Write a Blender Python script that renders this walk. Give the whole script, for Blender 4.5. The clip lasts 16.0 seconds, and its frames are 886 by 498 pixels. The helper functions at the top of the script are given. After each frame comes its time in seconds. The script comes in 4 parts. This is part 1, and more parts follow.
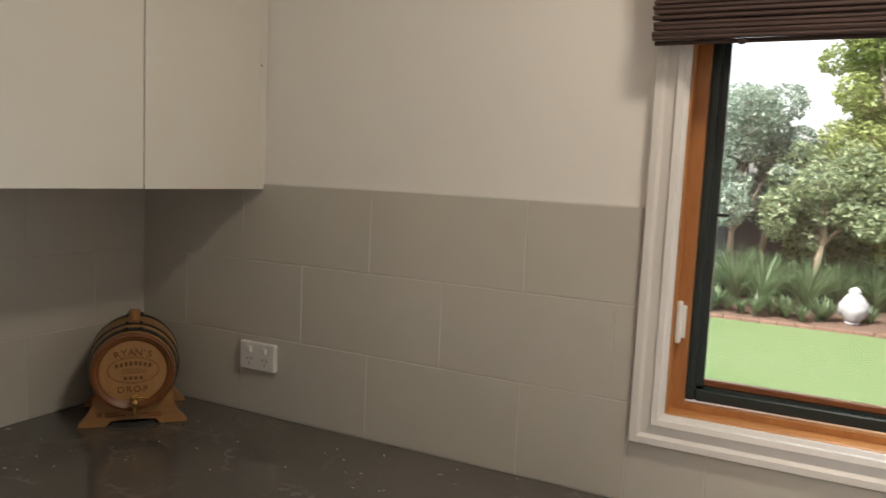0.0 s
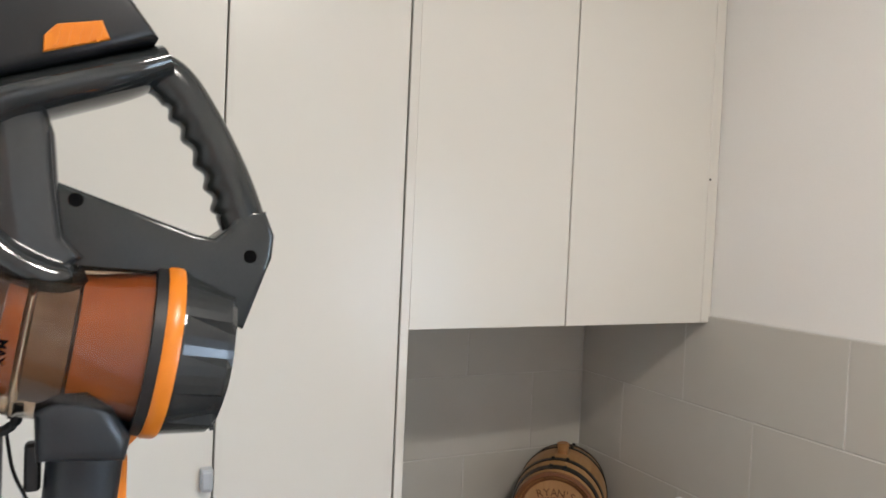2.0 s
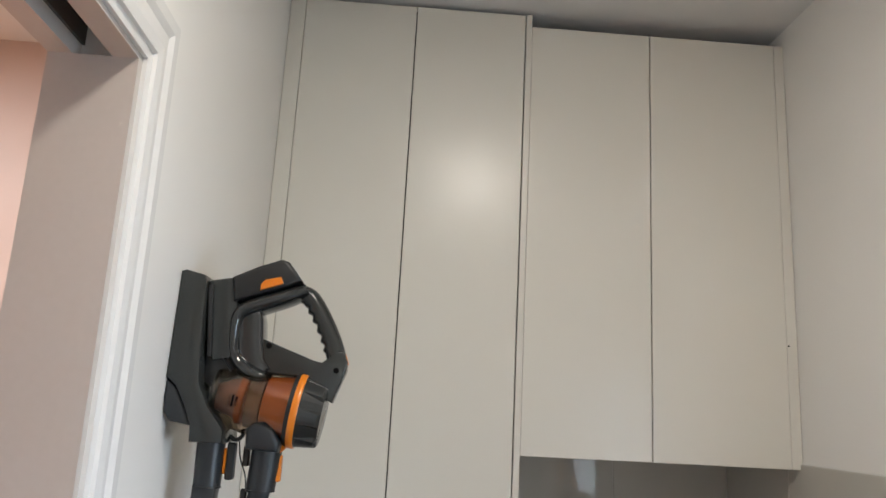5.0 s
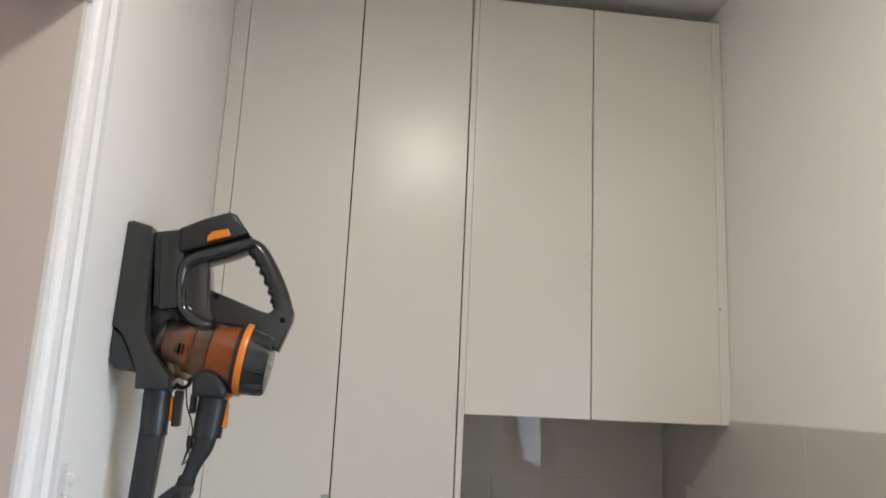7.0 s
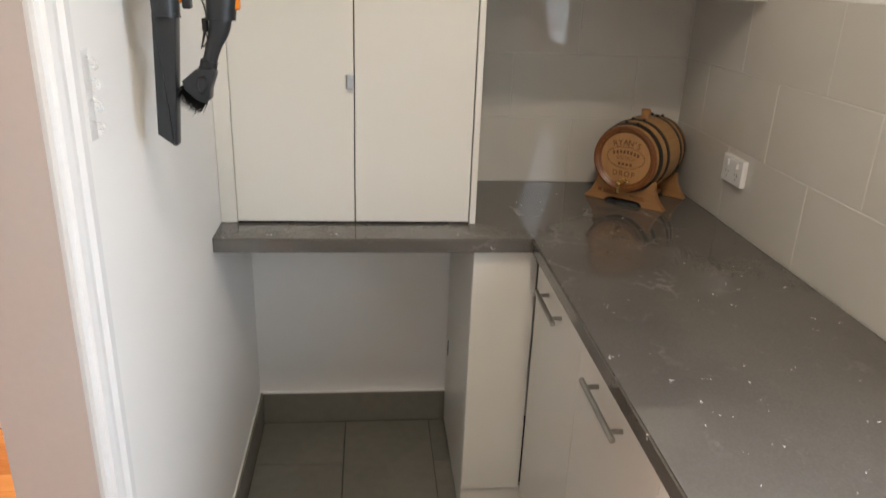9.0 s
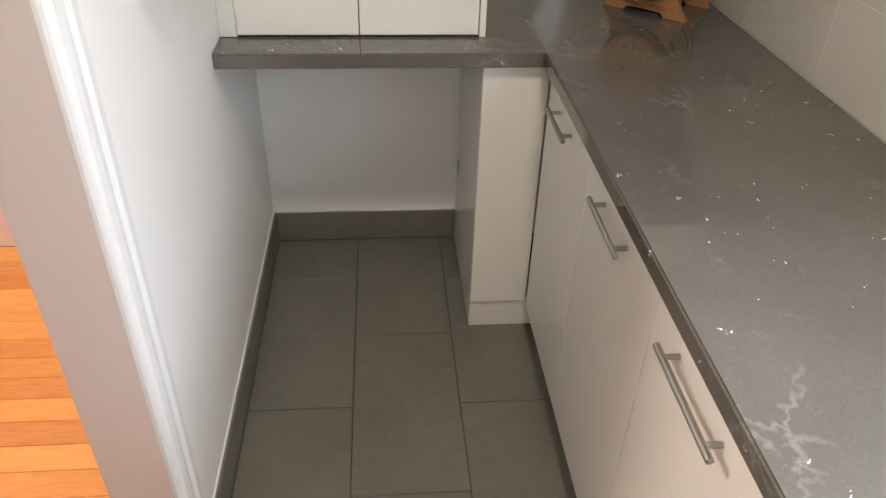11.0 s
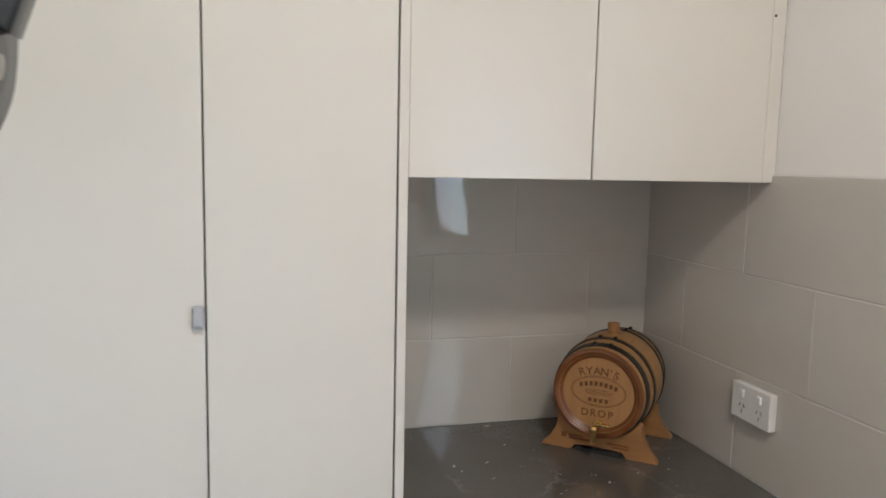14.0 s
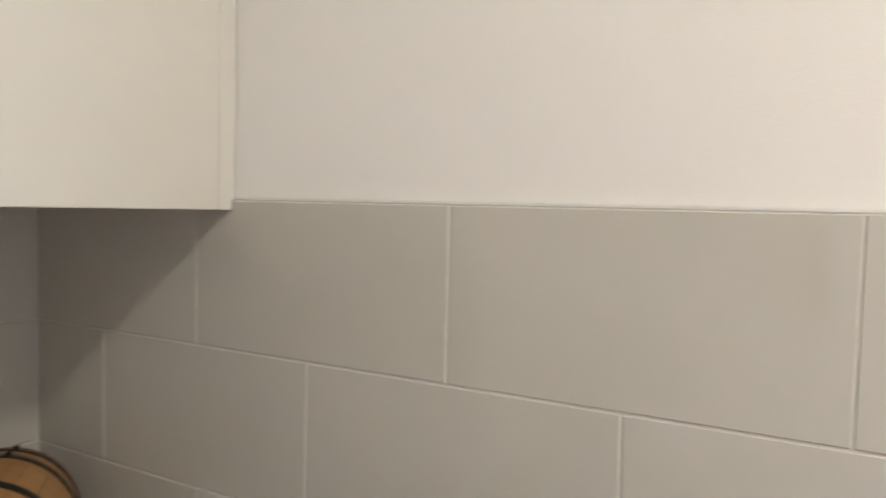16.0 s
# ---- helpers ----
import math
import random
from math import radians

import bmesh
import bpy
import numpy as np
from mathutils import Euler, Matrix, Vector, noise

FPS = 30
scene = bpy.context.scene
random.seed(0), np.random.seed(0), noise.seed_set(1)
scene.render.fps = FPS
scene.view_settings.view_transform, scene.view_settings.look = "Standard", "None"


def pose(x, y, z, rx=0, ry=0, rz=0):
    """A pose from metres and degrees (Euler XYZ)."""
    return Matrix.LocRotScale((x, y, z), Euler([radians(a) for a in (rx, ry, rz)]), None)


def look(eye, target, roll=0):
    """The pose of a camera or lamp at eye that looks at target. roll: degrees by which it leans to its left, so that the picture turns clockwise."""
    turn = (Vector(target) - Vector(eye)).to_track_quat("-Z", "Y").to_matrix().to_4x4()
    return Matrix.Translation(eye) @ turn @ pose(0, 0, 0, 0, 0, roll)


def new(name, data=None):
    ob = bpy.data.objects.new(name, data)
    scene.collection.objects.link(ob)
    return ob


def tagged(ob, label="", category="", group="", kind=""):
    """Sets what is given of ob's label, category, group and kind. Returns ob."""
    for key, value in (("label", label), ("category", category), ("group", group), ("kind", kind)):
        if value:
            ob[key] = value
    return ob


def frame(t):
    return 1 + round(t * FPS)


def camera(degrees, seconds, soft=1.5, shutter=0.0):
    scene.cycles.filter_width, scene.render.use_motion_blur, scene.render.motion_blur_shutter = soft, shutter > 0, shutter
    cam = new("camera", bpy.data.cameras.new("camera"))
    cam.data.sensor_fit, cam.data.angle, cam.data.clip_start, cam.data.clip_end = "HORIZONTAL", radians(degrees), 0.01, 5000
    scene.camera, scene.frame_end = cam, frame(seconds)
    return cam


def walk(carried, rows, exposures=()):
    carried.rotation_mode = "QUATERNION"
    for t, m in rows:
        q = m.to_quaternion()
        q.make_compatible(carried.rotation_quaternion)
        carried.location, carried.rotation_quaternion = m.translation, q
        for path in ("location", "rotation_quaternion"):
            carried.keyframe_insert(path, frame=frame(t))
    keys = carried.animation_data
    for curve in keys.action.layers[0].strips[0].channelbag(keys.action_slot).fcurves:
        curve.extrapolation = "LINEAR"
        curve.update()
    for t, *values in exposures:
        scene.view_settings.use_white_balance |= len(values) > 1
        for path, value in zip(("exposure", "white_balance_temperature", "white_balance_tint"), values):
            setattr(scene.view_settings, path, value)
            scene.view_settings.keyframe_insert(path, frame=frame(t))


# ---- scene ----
cam = camera(62.0, 16.0, shutter=0.25)
PATH = [
    (0, (1.72, -1.51, 1.587), (0.832, 0.271, 1.381), 2.7),
    (0.5, (1.704, -1.421, 1.626), (0.547, 0.2, 1.443), 2.6),
    (1, (1.67, -1.396, 1.661), (0.218, -0.031, 1.494), 2.7),
    (1.5, (1.643, -1.362, 1.682), (0.001, -0.228, 1.554), 2.6),
    (2, (1.622, -1.249, 1.706), (-0.168, -0.358, 1.647), 2.5),
    (2.5, (1.666, -1.143, 1.747), (-0.213, -0.458, 1.751), 2.3),
    (3, (1.834, -1.08, 1.762), (-0.126, -0.697, 1.849), 2.2),
    (3.5, (2.006, -1.059, 1.714), (0.021, -0.859, 1.848), 2.4),
    (6, (2.384, -1.024, 1.596), (0.469, -0.876, 2.154), 3.1),
    (6.5, (2.356, -1.02, 1.572), (0.445, -0.822, 2.127), 2.9),
    (7, (2.356, -1.019, 1.57), (0.407, -0.791, 1.956), 2.7),
    (7.5, (2.353, -1.02, 1.563), (0.372, -0.781, 1.695), 2.2),
    (8, (2.341, -1.023, 1.566), (0.363, -0.78, 1.406), 2.3),
    (8.5, (2.34, -1.024, 1.577), (0.406, -0.793, 1.123), 2.3),
    (9, (2.331, -1.007, 1.574), (0.473, -0.81, 0.86), 2.2),
    (9.5, (2.32, -1.012, 1.568), (0.551, -0.829, 0.653), 2.1),
    (9.6, (2.327, -1.007, 1.567), (0.573, -0.831, 0.622), 2.2),
    (9.7, (2.32, -1.01, 1.559), (0.58, -0.835, 0.59), 2.1),
    (10.75, (2.318, -0.995, 1.562), (0.694, -0.837, 0.406), 1.75),
    (11.8, (2.313, -0.98, 1.567), (0.572, -0.843, 0.592), 1.4),
    (12, (2.296, -0.976, 1.565), (0.52, -0.828, 0.656), 1.4),
    (12.5, (2.237, -0.952, 1.56), (0.376, -0.795, 0.845), 1.4),
    (13, (2.058, -1.0, 1.564), (0.141, -0.761, 1.048), 1.4),
    (13.3, (1.948, -1.006, 1.55), (0.012, -0.708, 1.158), 1.3),
    (13.5, (1.875, -1.008, 1.539), (-0.071, -0.667, 1.227), 1.2),
    (14, (1.648, -0.994, 1.546), (-0.266, -0.462, 1.316), 1.2),
    (14.5, (1.483, -0.928, 1.562), (-0.361, -0.177, 1.375), 1.4),
    (15, (1.321, -0.876, 1.552), (-0.363, 0.189, 1.382), 1.3),
    (15.5, (1.208, -0.811, 1.551), (-0.196, 0.605, 1.403), 1.4),
    (16, (1.171, -0.709, 1.532), (0.174, 1.022, 1.42), 1.4),
]
EXPOSURES = [(0.0, 1.22, 6700, 10), (0.5, 1.55, 6350, 12), (1.0, 2.05, 5650, 11), (1.5, 2.15, 5800, 11), (2.5, 1.93, 5850, 11), (3.5, 1.76, 5850, 11), (6.0, 1.57, 6000, 9), (7.0, 1.67, 5950, 10), (7.5, 1.69, 5800, 11), (8.0, 1.72, 5650, 10), (9.0, 2.0, 6450, 12),
             (9.5, 2.2, 6350, 12), (12.5, 2.1, 6700, 13), (13.0, 2.05, 6900, 13), (13.5, 2.13, 6150, 12), (14.5, 2.02, 5800, 11), (15.5, 2.2, 5850, 9), (16.0, 2.2, 6050, 10)]
walk(cam, [(t, look(eye, target, roll)) for t, eye, target, roll in PATH], EXPOSURES)

# ---- light ----
world = bpy.data.worlds.new("sky")
scene.world = world
world.use_nodes = True
_n = world.node_tree.nodes
_sky = _n.new("ShaderNodeTexSky")
_sky.sky_type, _sky.sun_disc = "NISHITA", False
_sky.sun_elevation, _sky.sun_rotation = radians(48), radians(200)
_sky.air_density, _sky.dust_density, _sky.ozone_density = 1.0, 4.0, 0.6
_n["Background"].inputs["Strength"].default_value = 0.15
_veil = _n.new("ShaderNodeHueSaturation")  # thin white cloud
_veil.inputs["Saturation"].default_value, _veil.inputs["Value"].default_value = 0.3, 1.5
world.node_tree.links.new(_sky.outputs["Color"], _veil.inputs["Color"])
world.node_tree.links.new(_veil.outputs["Color"], _n["Background"].inputs["Color"])

_sun = bpy.data.lights.new("sun", "SUN")
_sun.energy, _sun.angle, _sun.color = 4.4, radians(14), (1.0, 0.96, 0.9)
_o = new("sun", _sun)
_o.matrix_world = look((0, 0, 0), (0.25, 0.62, -0.75))


def lamp(name, place, power, colour, size):
    light = bpy.data.lights.new(name, "AREA")
    light.shape, light.size, light.energy, light.color = "DISK", size, power, colour
    ob = new(name, light)
    ob.matrix_world = pose(*place)
    return tagged(ob, kind="structure")


lamp("downlight_lamp", (1.98, -0.73, 2.728), 5.6, (1.0, 0.88, 0.72), 0.26)


def window_daylight(x0, x1, z0, z1, y, power, colour, drop, spread):
    """Daylight that comes in through the window's opening: drop is its fall over a metre."""
    light = bpy.data.lights.new("window_daylight", "AREA")
    light.shape, light.size, light.size_y = "RECTANGLE", x1 - x0, z1 - z0
    light.energy, light.color, light.spread = power, colour, radians(spread)
    ob = new("window_daylight", light)
    ob.matrix_world = look(((x0 + x1) / 2, y, (z0 + z1) / 2), ((x0 + x1) / 2, y - 1, (z0 + z1) / 2 - drop))
    return tagged(ob, kind="structure")


window_daylight(1.90, 2.48, 1.17, 1.85, 0.075, 1.8, (0.76, 0.88, 1.0), 0.2, 180)  # from the garden
window_daylight(1.90, 2.48, 1.17, 1.85, 0.070, 2.2, (0.64, 0.81, 1.0), 0.75, 130)  # from the sky above the trees
lamp("hall_lamp", (1.3, -3.0, 2.70), 18.0, (1.0, 0.88, 0.79), 0.5)


# ---- materials ----
def surface(name, base, other=None, rough=0.5, metal=0.0, grain=60.0, blotch=4.0, bump=0.1, mix=0.5, stretch=(1, 1, 1), coat=0.0,
            rough_var=0.08, each=0.0, spec=0.5):
    """A painted or natural surface: two colours mixed at two scales, with fine relief and uneven gloss."""
    m = bpy.data.materials.new(name)
    m.use_nodes = True
    nt = m.node_tree
    p = nt.nodes["Principled BSDF"]
    p.inputs["Metallic"].default_value = metal
    p.inputs["Coat Weight"].default_value = coat
    p.inputs["Specular IOR Level"].default_value = spec
    at = nt.nodes.new("ShaderNodeTexCoord")
    mp = nt.nodes.new("ShaderNodeMapping")
    mp.inputs["Scale"].default_value = stretch
    nt.links.new(at.outputs["Object"], mp.inputs["Vector"])
    fine, wide = nt.nodes.new("ShaderNodeTexNoise"), nt.nodes.new("ShaderNodeTexNoise")
    for tex, s, d in ((fine, grain, 6), (wide, blotch, 3)):
        tex.inputs["Scale"].default_value, tex.inputs["Detail"].default_value = s, d
        nt.links.new(mp.outputs["Vector"], tex.inputs["Vector"])
    add = nt.nodes.new("ShaderNodeMath")
    add.operation = "ADD"
    nt.links.new(fine.outputs["Fac"], add.inputs[0])
    nt.links.new(wide.outputs["Fac"], add.inputs[1])
    if each:
        info, mad = nt.nodes.new("ShaderNodeObjectInfo"), nt.nodes.new("ShaderNodeMath")
        mad.operation = "MULTIPLY_ADD"
        mad.inputs[1].default_value = each
        nt.links.new(info.outputs["Random"], mad.inputs[0])
        nt.links.new(add.outputs[0], mad.inputs[2])
        add = mad
    ramp = nt.nodes.new("ShaderNodeMapRange")
    ramp.inputs["From Min"].default_value, ramp.inputs["From Max"].default_value = 0.65, 1.35 + each
    ramp.inputs["To Min"].default_value, ramp.inputs["To Max"].default_value = 0.5 - mix, 0.5 + mix
    nt.links.new(add.outputs[0], ramp.inputs["Value"])
    mixer = nt.nodes.new("ShaderNodeMix")
    mixer.data_type = "RGBA"
    mixer.inputs[6].default_value = (*base, 1)
    mixer.inputs[7].default_value = (*(other or [c * 0.9 for c in base]), 1)
    nt.links.new(ramp.outputs["Result"], mixer.inputs[0])
    nt.links.new(mixer.outputs[2], p.inputs["Base Color"])
    rr = nt.nodes.new("ShaderNodeMapRange")
    rr.inputs["To Min"].default_value, rr.inputs["To Max"].default_value = max(0.02, rough - rough_var), rough + rough_var
    nt.links.new(wide.outputs["Fac"], rr.inputs["Value"])
    nt.links.new(rr.outputs["Result"], p.inputs["Roughness"])
    if bump:
        b = nt.nodes.new("ShaderNodeBump")
        b.inputs["Strength"].default_value, b.inputs["Distance"].default_value = bump, 0.002
        nt.links.new(fine.outputs["Fac"], b.inputs["Height"])
        nt.links.new(b.outputs["Normal"], p.inputs["Normal"])
    return m


def benchtop_stone():
    """Dark grey engineered stone with scattered white chips and faint pale veins."""
    m = surface("bench_stone", (0.088, 0.080, 0.070), (0.114, 0.105, 0.093), rough=0.03, grain=220, blotch=5, bump=0.0, rough_var=0.012)
    nt = m.node_tree
    p = nt.nodes["Principled BSDF"]
    p.inputs["Specular IOR Level"].default_value = 0.95
    base = p.inputs["Base Color"].links[0].from_socket
    at = nt.nodes.new("ShaderNodeTexCoord")
    warp = nt.nodes.new("ShaderNodeTexNoise")
    warp.inputs["Scale"].default_value, warp.inputs["Detail"].default_value = 46, 4
    nt.links.new(at.outputs["Object"], warp.inputs["Vector"])
    bend = nt.nodes.new("ShaderNodeVectorMath")
    bend.operation = "MULTIPLY_ADD"
    bend.inputs[1].default_value = (0.06, 0.06, 0.06)
    nt.links.new(warp.outputs["Color"], bend.inputs[0])
    nt.links.new(at.outputs["Object"], bend.inputs[2])
    total = None
    for scale, size, share in ((14, 0.062, 0.62), (27, 0.085, 0.74), (60, 0.13, 0.93)):
        v = nt.nodes.new("ShaderNodeTexVoronoi")
        v.inputs["Scale"].default_value = scale
        sliver = nt.nodes.new("ShaderNodeMapping")
        sliver.inputs["Rotation"].default_value = (0, 0, 0.6 + scale * 0.21)
        sliver.inputs["Scale"].default_value = (1.0, 0.42, 1.0)
        nt.links.new(bend.outputs[0], sliver.inputs["Vector"])
        nt.links.new(sliver.outputs["Vector"], v.inputs["Vector"])
        small = nt.nodes.new("ShaderNodeMapRange")
        small.inputs["From Min"].default_value, small.inputs["From Max"].default_value = size, size * 0.7
        nt.links.new(v.outputs["Distance"], small.inputs["Value"])
        split = nt.nodes.new("ShaderNodeSeparateColor")
        nt.links.new(v.outputs["Color"], split.inputs[0])
        few = nt.nodes.new("ShaderNodeMath")
        few.operation = "GREATER_THAN"
        few.inputs[1].default_value = share
        nt.links.new(split.outputs[0], few.inputs[0])
        both = nt.nodes.new("ShaderNodeMath")
        both.operation = "MULTIPLY"
        nt.links.new(small.outputs["Result"], both.inputs[0])
        nt.links.new(few.outputs[0], both.inputs[1])
        if total is None:
            total = both
        else:
            s = nt.nodes.new("ShaderNodeMath")
            s.operation = "MAXIMUM"
            nt.links.new(total.outputs[0], s.inputs[0])
            nt.links.new(both.outputs[0], s.inputs[1])
            total = s
    edge = nt.nodes.new("ShaderNodeTexVoronoi")
    edge.feature = "DISTANCE_TO_EDGE"
    edge.inputs["Scale"].default_value = 5.0
    nt.links.new(bend.outputs[0], edge.inputs["Vector"])
    thin = nt.nodes.new("ShaderNodeMapRange")
    thin.inputs["From Min"].default_value, thin.inputs["From Max"].default_value = 0.035, 0.0
    nt.links.new(edge.outputs["Distance"], thin.inputs["Value"])
    gate = nt.nodes.new("ShaderNodeTexNoise")
    gate.inputs["Scale"].default_value = 6.0
    nt.links.new(at.outputs["Object"], gate.inputs["Vector"])
    g2 = nt.nodes.new("ShaderNodeMapRange")
    g2.inputs["From Min"].default_value, g2.inputs["From Max"].default_value = 0.5, 0.68
    g2.inputs["To Max"].default_value = 0.13
    nt.links.new(gate.outputs["Fac"], g2.inputs["Value"])
    vein = nt.nodes.new("ShaderNodeMath")
    vein.operation = "MULTIPLY"
    nt.links.new(thin.outputs["Result"], vein.inputs[0])
    nt.links.new(g2.outputs["Result"], vein.inputs[1])
    # short pale squiggles
    crack = nt.nodes.new("ShaderNodeTexVoronoi")
    crack.feature = "DISTANCE_TO_EDGE"
    crack.inputs["Scale"].default_value = 13.0
    nt.links.new(bend.outputs[0], crack.inputs["Vector"])
    line = nt.nodes.new("ShaderNodeMapRange")
    line.inputs["From Min"].default_value, line.inputs["From Max"].default_value = 0.020, 0.003
    nt.links.new(crack.outputs["Distance"], line.inputs["Value"])
    spot = nt.nodes.new("ShaderNodeTexNoise")
    spot.inputs["Scale"].default_value, spot.inputs["Detail"].default_value = 24.0, 1.0
    nt.links.new(at.outputs["Object"], spot.inputs["Vector"])
    cut = nt.nodes.new("ShaderNodeMapRange")
    cut.inputs["From Min"].default_value, cut.inputs["From Max"].default_value = 0.63, 0.70
    cut.inputs["To Max"].default_value = 0.05
    nt.links.new(spot.outputs["Fac"], cut.inputs["Value"])
    squiggle = nt.nodes.new("ShaderNodeMath")
    squiggle.operation = "MULTIPLY"
    nt.links.new(line.outputs["Result"], squiggle.inputs[0])
    nt.links.new(cut.outputs["Result"], squiggle.inputs[1])
    flecks = nt.nodes.new("ShaderNodeMath")
    flecks.operation = "MAXIMUM"
    nt.links.new(total.outputs[0], flecks.inputs[0])
    nt.links.new(squiggle.outputs[0], flecks.inputs[1])
    allw = nt.nodes.new("ShaderNodeMath")
    allw.operation = "MAXIMUM"
    nt.links.new(flecks.outputs[0], allw.inputs[0])
    nt.links.new(vein.outputs[0], allw.inputs[1])
    mixer = nt.nodes.new("ShaderNodeMix")
    mixer.data_type = "RGBA"
    mixer.inputs[7].default_value = (0.68, 0.66, 0.63, 1)
    nt.links.new(allw.outputs[0], mixer.inputs[0])
    nt.links.new(base, mixer.inputs[6])
    nt.links.new(mixer.outputs[2], p.inputs["Base Color"])
    return m


def glassy(name, colour, rough=0.02, ior=1.45):
    m = bpy.data.materials.new(name)
    m.use_nodes = True
    p = m.node_tree.nodes["Principled BSDF"]
    p.inputs["Base Color"].default_value = (*colour, 1)
    p.inputs["Transmission Weight"].default_value = 1.0
    p.inputs["Roughness"].default_value, p.inputs["IOR"].default_value = rough, ior
    return m


WALL = surface("wall_paint", (0.85, 0.83, 0.795), (0.825, 0.805, 0.77), rough=0.5, grain=420, blotch=2.5, bump=0.10)
# door lining: darker and pinker than the trim
JAMB = surface("jamb_beige", (0.53, 0.485, 0.445), (0.505, 0.46, 0.42), rough=0.42, grain=90, blotch=4, bump=0.03)
HALL = surface("hall_paint", (0.66, 0.54, 0.48), (0.63, 0.51, 0.45), rough=0.5, grain=420, blotch=2.5, bump=0.08)
CEIL = surface("ceiling_paint", (0.78, 0.77, 0.75), (0.75, 0.74, 0.72), rough=0.8, grain=350, blotch=2, bump=0.08)
TRIM = surface("trim_gloss", (0.74, 0.725, 0.70), (0.72, 0.70, 0.675), rough=0.42, grain=90, blotch=6, bump=0.03)
LAM = surface("cabinet_satin", (0.72, 0.695, 0.63), (0.70, 0.675, 0.61), rough=0.28, grain=900, blotch=3, bump=0.04, rough_var=0.0)
CARC = surface("carcass_dark", (0.10, 0.095, 0.085), rough=0.7, grain=100, blotch=4, bump=0.0)
TILE = surface("wall_tile_glaze", (0.56, 0.537, 0.482), (0.535, 0.512, 0.458), rough=0.022, grain=9, blotch=7, bump=0.02, each=0.25, rough_var=0.008)
TILE.node_tree.nodes["Principled BSDF"].inputs["Specular IOR Level"].default_value = 0.5
GROUT = surface("grout", (0.63, 0.61, 0.57), (0.55, 0.53, 0.49), rough=0.85, grain=300, blotch=9, bump=0.3)
FTILE = surface("floor_tile_grey", (0.188, 0.177, 0.146), (0.130, 0.121, 0.098), rough=0.42, grain=28, blotch=5, bump=0.06, each=0.3)
FGROUT = surface("floor_grout", (0.07, 0.066, 0.06), rough=0.9, grain=300, blotch=9, bump=0.2)
STONE = benchtop_stone()
STEEL = surface("brushed_steel", (0.46, 0.44, 0.405), (0.38, 0.36, 0.33), rough=0.34, metal=1.0, grain=400, blotch=20, bump=0.05, stretch=(0.05, 1, 1))
PVC = surface("white_plastic", (0.80, 0.79, 0.76), rough=0.3, grain=60, blotch=5, bump=0.0)
TAB = surface("grey_plastic_tab", (0.46, 0.48, 0.50), (0.40, 0.42, 0.44), rough=0.35, grain=80, blotch=20, bump=0.0)
DARKSLOT = surface("black_slot", (0.02, 0.02, 0.02), rough=0.6, grain=80, blotch=10, bump=0.0)
HOLE = surface("deep_hole", (0.003, 0.003, 0.003), rough=0.8, grain=80, blotch=10, bump=0.0)
HOLE.node_tree.nodes["Principled BSDF"].inputs["Specular IOR Level"].default_value = 0.05
SASH = surface("sash_green_black", (0.012, 0.024, 0.024), (0.016, 0.03, 0.03), rough=0.32, grain=50, blotch=8, bump=0.05)
CEDAR = surface("cedar_frame", (0.46, 0.20, 0.065), (0.33, 0.13, 0.04), rough=0.36, grain=30, blotch=5, bump=0.08, stretch=(6, 6, 0.6))
SILLWOOD = surface("cedar_sill", (0.52, 0.24, 0.08), (0.38, 0.16, 0.05), rough=0.34, grain=30, blotch=5, bump=0.08, stretch=(0.6, 6, 6))
BLIND = surface("woven_blind", (0.085, 0.050, 0.043), (0.035, 0.02, 0.018), rough=0.75, grain=18, blotch=6, bump=0.3, stretch=(1, 8, 8), each=0.5)
PANE = glassy("window_glass", (1, 1, 1), 0.0, 1.45)
PINE = surface("orange_floorboard", (0.74, 0.36, 0.10), (0.40, 0.14, 0.03), rough=0.26, grain=22, blotch=3, bump=0.04, stretch=(8, 0.7, 8), each=0.9)
GUN = surface("gunmetal_plastic", (0.025, 0.0278, 0.0265), (0.0205, 0.023, 0.022), rough=0.21, metal=0.0, grain=700, blotch=9, bump=0.03)
GUNGLOSS = surface("gloss_grey_plastic", (0.023, 0.0255, 0.026), (0.020, 0.022, 0.0225), rough=0.09, grain=200, blotch=9, bump=0.0, coat=0.4)
BLACK = surface("black_plastic", (0.012, 0.0125, 0.013), (0.009, 0.0095, 0.010), rough=0.45, grain=500, blotch=9, bump=0.05)
TOOL = surface("tool_charcoal", (0.019, 0.022, 0.0255), (0.015, 0.018, 0.021), rough=0.38, grain=300, blotch=9, bump=0.03)
ORANGE = surface("orange_plastic", (0.72, 0.22, 0.012), (0.66, 0.19, 0.01), rough=0.3, grain=100, blotch=9, bump=0.0)
FILTER = surface("copper_filter", (0.62, 0.20, 0.07), (0.54, 0.17, 0.055), rough=0.22, grain=80, blotch=14, bump=0.0, coat=0.3)
DUST = surface("dusty_mesh", (0.32, 0.23, 0.165), (0.22, 0.145, 0.095), rough=0.6, grain=60, blotch=30, bump=0.2)
SMOKE = glassy("smoked_canister", (0.76, 0.66, 0.56), 0.02, 1.4)
CAPGREY = surface("cap_plastic", (0.026, 0.029, 0.029), (0.022, 0.024, 0.024), rough=0.2, grain=300, blotch=9, bump=0.02)
BROWNCORE = surface("brown_core", (0.40, 0.20, 0.12), (0.22, 0.10, 0.06), rough=0.5, grain=80, blotch=25, bump=0.1)
CLEAR = surface("clear_plastic", (0.86, 0.86, 0.86), rough=0.12, grain=60, blotch=9, bump=0.0)
